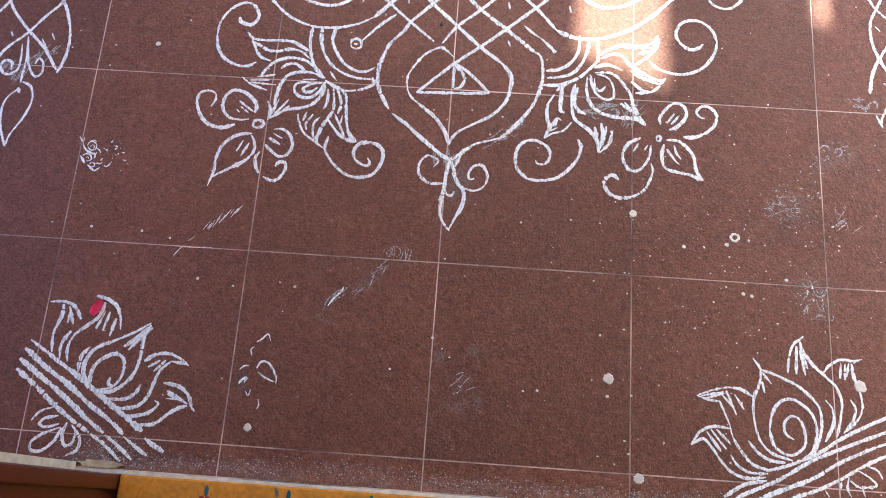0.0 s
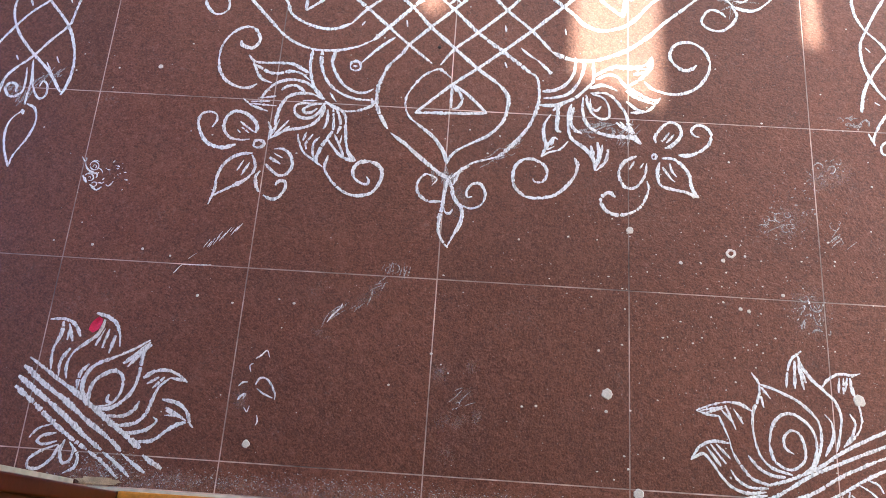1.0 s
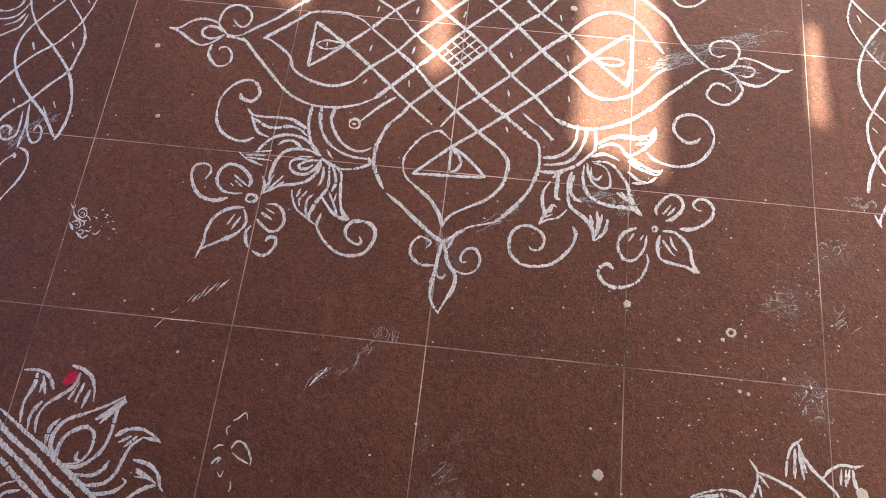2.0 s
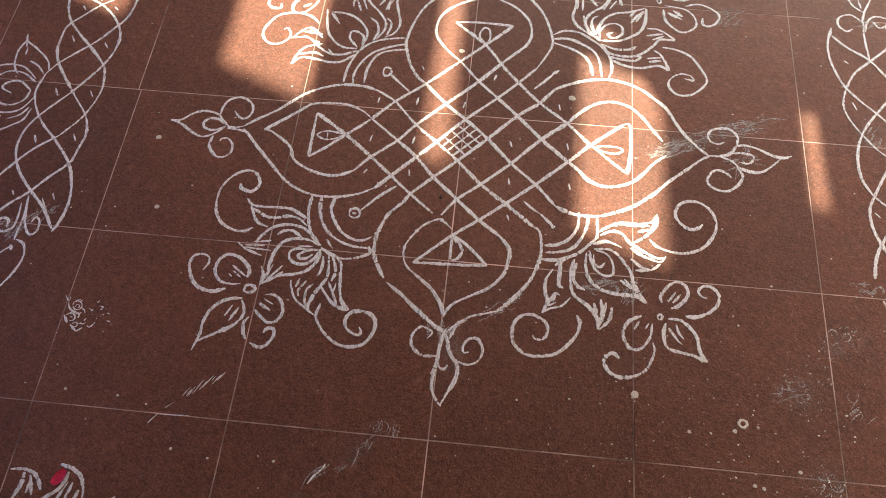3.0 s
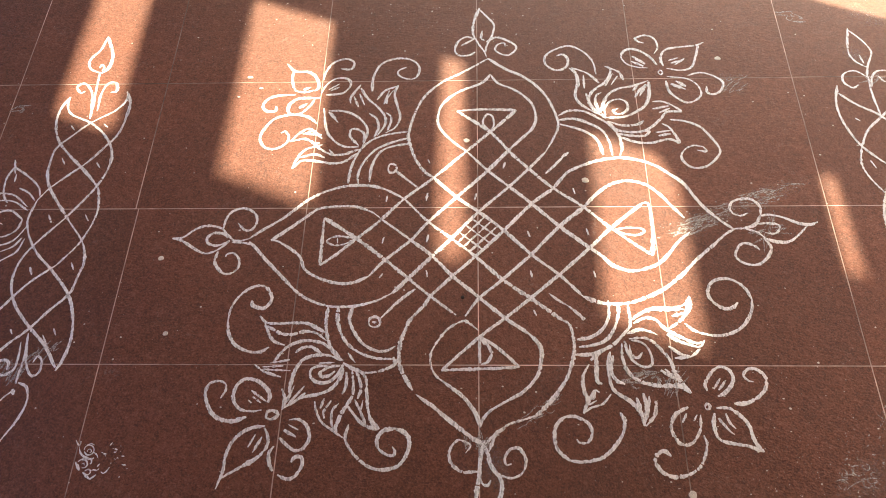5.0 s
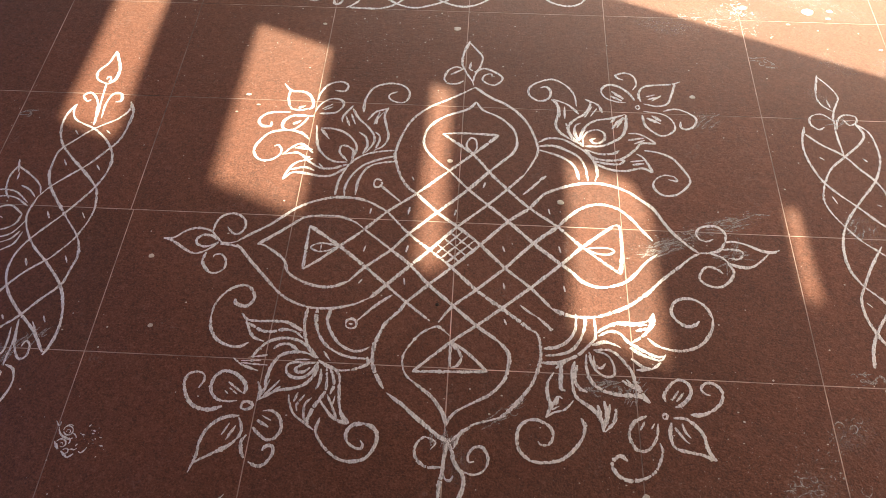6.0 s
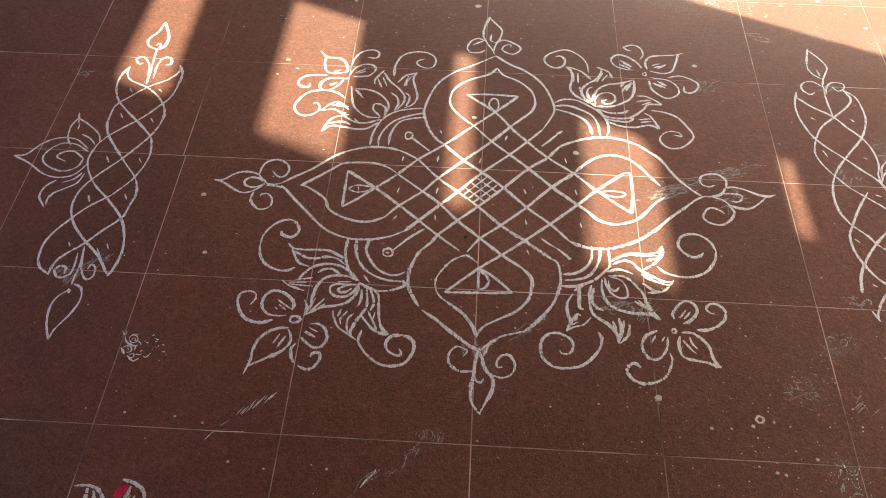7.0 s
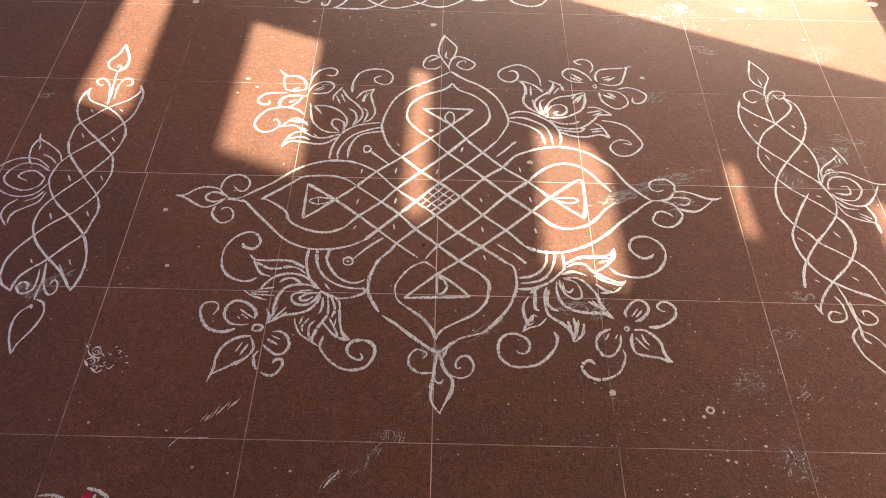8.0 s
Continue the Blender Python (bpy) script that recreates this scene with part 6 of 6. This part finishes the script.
marks("broken white chalk rosette on the red tile", draw_rosette, CHALK)
marks("pale curly print of rubbed chalk across a tile joint", draw_joint_print, DUST)
marks("faint white curls of a rubbed chalk print", draw_curls, DUST)
marks("slanting row of scratchy chalk ticks", draw_ticks, CHALK)
smudge(0.721, 0.167, 0.045, 0.025, 14, 0.2, 0.8, 2.6)
smudge(0.856, 0.151, 0.03, 0.03, 9, 0.6, 0.3, 3)
smudge(-0.137, -0.044, 0.055, 0.012, 8, 0.8, 0.0, 2.8)
smudge(-0.205, -0.088, 0.03, 0.007, 7, 0.8, 0.0, 2.6)
smudge(-0.085, 0.015, 0.006, 0.03, 6, 1.4, 0.1, 3)
smudge(0.06, -0.25, 0.03, 0.03, 7, 0.6, 0.4, 2.2)
smudge(-0.084, 0.013, 0.006, 0.035, 5, 1.4, 0.1, 4)
smudge(0.500, 0.758, 0.06, 0.022, 34, 0.38, 0.05, 5, "wide grey smear of rubbed chalk over a kolam tip")
smudge(0.64, 0.825, 0.13, 0.022, 46, 0.4, 0.05, 3.2, "long faint streak of rubbed chalk")
smudge(0.335, 0.375, 0.035, 0.016, 26, 0.2, 0.1, 5, "grey smear of rubbed chalk over a lotus petal")
smudge(0.665, 0.735, 0.05, 0.018, 14, 0.3, 0.1, 4)
smudge(0.904, 0.425, 0.03, 0.012, 10, -0.2, 0.4, 5)
smudge(1.15, 0.965, 0.06, 0.03, 20, -0.4, 0.3, 4)
smudge(0.99, 0.84, 0.035, 0.04, 12, 0.9, 0.2, 5)
smudge(0.66, 1.20, 0.04, 0.03, 14, 0.7, 0.2, 4)
smudge(0.86, 1.45, 0.05, 0.02, 10, -0.2, 0.2, 5)
smudge(0.70, 1.64, 0.07, 0.02, 14, -0.2, 0.3, 5)
smudge(-1.195, 1.135, 0.02, 0.012, 8, 0.3, 0.5, 5)
smudge(1.02, 1.21, 0.03, 0.02, 10, 0.6, 0.5, 4)
smudge(-0.985, 0.385, 0.018, 0.035, 16, 1.3, 0.1, 5, "grey smear of rubbed chalk over a vine stem")
smudge(-0.93, 0.43, 0.03, 0.02, 12, 0.7, 0.2, 4, "grey smear of rubbed chalk over a vine stem")
smudge(0.0, 0.235, 0.014, 0.03, 16, 1.5, 0.1, 5, "grey smear of rubbed chalk over a kolam tip")
smudge(0.12, 0.30, 0.06, 0.012, 20, 0.6, 0.1, 3, "faint rubbed chalk beside a kolam heart")
smudge(0.665, 0.745, 0.055, 0.010, 22, 1.2, 0.0, 2.4, "short scratchy chalk hatching in a leaf")
smudge(0.40, 0.36, 0.03, 0.018, 20, 1.0, 0.1, 4, "grey smear of rubbed chalk over a lotus petal")
smudge(1.12, 0.90, 0.035, 0.045, 26, 0.4, 0.3, 4, "grey rubbed chalk where two vine strands cross")
smudge(1.20, 1.02, 0.05, 0.02, 16, -0.3, 0.2, 3, "faint rubbed chalk streak beside a vine lotus")


def crumbs(x, y, rx, ry, n, r, label, mat=None, turn=0.0):
    """Countless powdery crumbs within an oval, drawn out along one direction."""
    vs, fs = [], []
    for _ in range(n):
        u, v = random.gauss(0, rx * 0.5), random.gauss(0, ry * 0.5)
        cx, cy = u * math.cos(turn) - v * math.sin(turn), u * math.sin(turn) + v * math.cos(turn)
        q = r * (0.35 + 1.1 * random.random() ** 3)
        a, long = turn + random.gauss(0, 0.5), random.uniform(1, 2.6)
        b = len(vs)
        for px, py in oval(0, 0, q * long, q, 6, 0.3):
            vs.append((cx + px * math.cos(a) - py * math.sin(a), cy + px * math.sin(a) + py * math.cos(a), 0.0003))
        vs.append((cx, cy, 0.0008))
        fs += [(b + i, b + (i + 1) % 6, b + 6) for i in range(6)]
    me = bpy.data.meshes.new("chalk_crumbs")
    me.from_pydata(vs, [], fs)
    me.materials.append(mat or DUST)
    body = me.attributes.new("body", "FLOAT", "POINT")
    body.data.foreach_set("value", [0.8] * len(vs))
    ob = new("chalk_crumbs", me)
    ob.location = (x, y, 0)
    return tagged(ob, label, "chalk crumbs", kind="stuff")


for k in range(8):
    crumbs(-0.52 + 0.19 * k, -0.438 + 0.004 * math.sin(k), 0.15, 0.022, 420, 0.0009, "whitish cement dust along the threshold", turn=0.02 * math.sin(2 * k))
crumbs(-0.62, -0.43, 0.10, 0.035, 420, 0.0013, "greyish cement dust beside the door post")
crumbs(-0.725, 0.205, 0.035, 0.035, 20, 0.0018, "fine chalk crumbs on the red tile", CHALK)
crumbs(0.775, -0.02, 0.035, 0.05, 40, 0.0011, "pale print of rubbed chalk across a tile joint", CHALK, 1.3)
crumbs(0.76, 0.20, 0.12, 0.10, 160, 0.0013, "grey powder of rubbed chalk", None, 0.4)
crumbs(0.82, 1.685, 0.045, 0.045, 110, 0.0021, "white powdery lime spill on the sunlit tile", CHALK, 0.3)
crumbs(0.79, 1.605, 0.10, 0.03, 110, 0.0020, "white powdery lime spill on the sunlit tile", DUST, -0.3)
crumbs(0.56, 0.79, 0.16, 0.03, 260, 0.0016, "long faint streak of rubbed chalk", None, 0.4)



def film_material():
    """Powder rubbed thin: clear towards its rim, streaky within."""
    m, nt, b = material("chalk_film", 0.95, 0.1)
    b.inputs["Base Color"].default_value = (0.66, 0.62, 0.60, 1)
    grad = nt.nodes.new("ShaderNodeTexGradient")
    grad.gradient_type = "SPHERICAL"
    nt.links.new(nt.nodes.new("ShaderNodeTexCoord").outputs["Object"], grad.inputs["Vector"])
    p = coords(nt)
    n = ramp(nt, noise_tex(nt, p, 60, 5, 0.7, 0.8), (0.42, 0.0), (0.70, 0.42))
    g = ramp(nt, noise_tex(nt, p, 350, 2, 0.7), (0.35, 0.35), (0.65, 1.0))
    a = mix(nt, 1.0, mix(nt, 1.0, ramp(nt, grad.outputs["Fac"], (0.0, 0.0), (0.6, 1.0)), n, "MULTIPLY"), g, "MULTIPLY")
    tr, ms = nt.nodes.new("ShaderNodeBsdfTransparent"), nt.nodes.new("ShaderNodeMixShader")
    nt.links.new(a, ms.inputs[0])
    nt.links.new(tr.outputs[0], ms.inputs[1])
    nt.links.new(b.outputs[0], ms.inputs[2])
    nt.links.new(ms.outputs[0], nt.nodes["Material Output"].inputs[0])
    return m


FILM = film_material()
bm = bmesh.new()
bmesh.ops.create_circle(bm, cap_ends=True, segments=20, radius=1.0)
film_mesh = mesh_of("chalk_film", bm, FILM)


def film(x, y, rx, ry, turn=0.0):
    ob = new("chalk_film", film_mesh)
    ob.location, ob.rotation_euler, ob.scale = (x, y, 0.0005 + 0.00001 * len(bpy.data.objects) % 0.0004), (0, 0, turn), (rx, ry, 1)
    return tagged(ob, "thin whitish film of rubbed chalk on the tile", "chalk film", kind="stuff")


film(-0.137, -0.044, 0.055, 0.016, 0.8)
film(-0.228, -0.135, 0.03, 0.012, -0.4)
film(-0.208, -0.086, 0.035, 0.01, 0.8)
film(0.091, -0.179, 0.022, 0.018, 0.2)
film(0.07, -0.243, 0.03, 0.018, 0.5)
film(0.05, -0.292, 0.04, 0.022, 0.2)
film(0.044, -0.362, 0.02, 0.02, 0.9)
film(0.021, -0.195, 0.02, 0.03, 0.2)
film(0.1, -0.281, 0.012, 0.028, 0.1)
film(-0.373, -0.273, 0.02, 0.03, 0)
film(0.64, 0.825, 0.17, 0.035, 0.4)
film(0.50, 0.758, 0.08, 0.035, 0.38)
film(0.335, 0.375, 0.05, 0.03, 0.2)
film(1.06, 1.44, 0.07, 0.035, -0.4)
film(0.99, 1.30, 0.03, 0.06, 0.6)
film(1.15, 0.965, 0.09, 0.06, -0.4)
film(0.99, 0.84, 0.06, 0.06, 0.9)
film(0.66, 1.20, 0.05, 0.05, 0.7)
film(0.60, 1.60, 0.12, 0.05, -0.2)
film(0.80, 1.66, 0.16, 0.05, -0.1)
film(1.05, 1.72, 0.20, 0.07, -0.3)
film(1.35, 1.80, 0.20, 0.09, -0.2)
film(1.24, 1.45, 0.10, 0.06, 0.3)
film(0.775, -0.02, 0.05, 0.07, 0.2)
film(0.74, 0.17, 0.07, 0.04, 0.3)
film(0.84, 0.29, 0.07, 0.035, 0.5)
film(0.03, 0.19, 0.03, 0.06, 0.2)
for k in range(9):
    film(-0.62 + 0.16 * k, -0.450, 0.13, 0.024 + 0.006 * math.sin(3 * k), 0.03 * math.sin(2 * k))

# finger marks of rubbed chalk near the sill
pen = Pen(0.0001, True)
pen(4, (-0.355, -0.193), (-0.345, -0.186), (-0.334, -0.175), (-0.327, -0.189))
pen(4, (-0.361, -0.221), (-0.365, -0.209), (-0.358, -0.203))
pen(5, (-0.382, -0.251), (-0.374, -0.243), (-0.364, -0.242))
pen(5, (-0.348, -0.246), (-0.341, -0.233), (-0.327, -0.233), (-0.316, -0.244), (-0.306, -0.263), (-0.306, -0.274))
pen(4, (-0.344, -0.254), (-0.328, -0.264), (-0.31, -0.271))
pen(6, (-0.38, -0.279), (-0.374, -0.271), (-0.366, -0.267), (-0.369, -0.276))
pen(4, (-0.365, -0.293), (-0.358, -0.301), (-0.354, -0.289))
pen(5, (-0.337, -0.307), (-0.334, -0.318), (-0.337, -0.327))
pen(4, (-0.219, -0.108), (-0.209, -0.092), (-0.194, -0.075), (-0.191, -0.066))
tagged(new("chalk_smudge", pen.mesh("chalk_smudge", CHALK)), "curled finger marks of rubbed chalk on the tile", "chalk smudge", kind="stuff")

# flower petal
bm = bmesh.new()
bmesh.ops.create_grid(bm, x_segments=6, y_segments=8, size=0.5)
for v in bm.verts:
    x, y = v.co.x, v.co.y
    w = 0.021 * (0.25 + 0.75 * math.sin(math.pi * (0.12 + 0.78 * (y + 0.5))))
    v.co = (x * w, y * 0.034, 0.002 + 0.012 * x * x + 0.004 * y * y)
bmesh.ops.solidify(bm, geom=bm.faces[:], thickness=0.0006)
ob = part("flower_petal", bm, PINK)
ob.location, ob.rotation_euler = (-0.694, -0.145, 0.001), (0, 0, -0.5)
tagged(ob, "bright pink fallen flower petal on the chalk lotus", "petal")

# a dark grain of grit on the lattice
bm = bmesh.new()
bmesh.ops.create_icosphere(bm, subdivisions=2, radius=0.0042)
for v in bm.verts:
    v.co *= 1 + 0.3 * noise.noise(v.co * 300)
    v.co.z *= 0.5
ob = part("grit", bm, plain("dark_grit", (0.03, 0.02, 0.015), 0.8, 0.2, 200))
ob.location = (-0.032, 0.566, 0.0015)
tagged(ob, "dark brown grain of grit on the tile", "grit")


# ---- floor tiles ----
GAP = 0.0022
ROW_EDGE = [-0.4, 0.0, 0.404, 0.811, 1.222, 1.640, 2.05, 2.46, 2.87, 3.28]
# the tiles grow a little towards the street: pitch of the joints along each row line
ROW_PITCH = [0.4, 0.4012, 0.4025, 0.4045, 0.4065, 0.4095, 0.4105, 0.4105, 0.4105, 0.4105]


def joint(i, k, upper):
    """Where joint i meets row line k; the second joint west of the door jumps sideways in the third row."""
    return i * ROW_PITCH[k] + 0.002 - (0.007 if i == -2 and (k > 3 or (k == 3 and upper)) else 0.0)


def tile(corners):
    """One tile: bevelled top over a square-edged body."""
    mid = Vector((sum(c[0] for c in corners) / 4, sum(c[1] for c in corners) / 4, 0))
    verts = []
    for inset, z in ((GAP / 2, -0.012), (GAP / 2, -0.0006), (GAP / 2 + 0.0006, 0.0)):
        for x, y in corners:
            verts.append((x - mid.x - math.copysign(inset, x - mid.x), y - mid.y - math.copysign(inset, y - mid.y), z))
    faces = [(8, 9, 10, 11)]
    for base in (0, 4):
        faces += [(base + q, base + (q + 1) % 4, base + 4 + (q + 1) % 4, base + 4 + q) for q in range(4)]
    me = bpy.data.meshes.new("tile")
    me.from_pydata(verts, [], faces)
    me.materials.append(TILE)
    ob = new("tile", me)
    ob.parent = floor
    ob.location = (mid.x, mid.y, random.uniform(-0.0002, 0.0002))
    return ob


for k in range(len(ROW_EDGE) - 1):
    for i in range(-8, 8):
        y0, y1 = ROW_EDGE[k], ROW_EDGE[k + 1]
        tile(((joint(i, k, True), y0), (joint(i + 1, k, True), y0), (joint(i + 1, k + 1, False), y1), (joint(i, k + 1, False), y1)))
# the cut row along the threshold
for i in range(-8, 8):
    x0, x1 = joint(i, 0, True), joint(i + 1, 0, True)
    tile(((x0, -0.4618), (x1, -0.4618), (x1, -0.4), (x0, -0.4)))
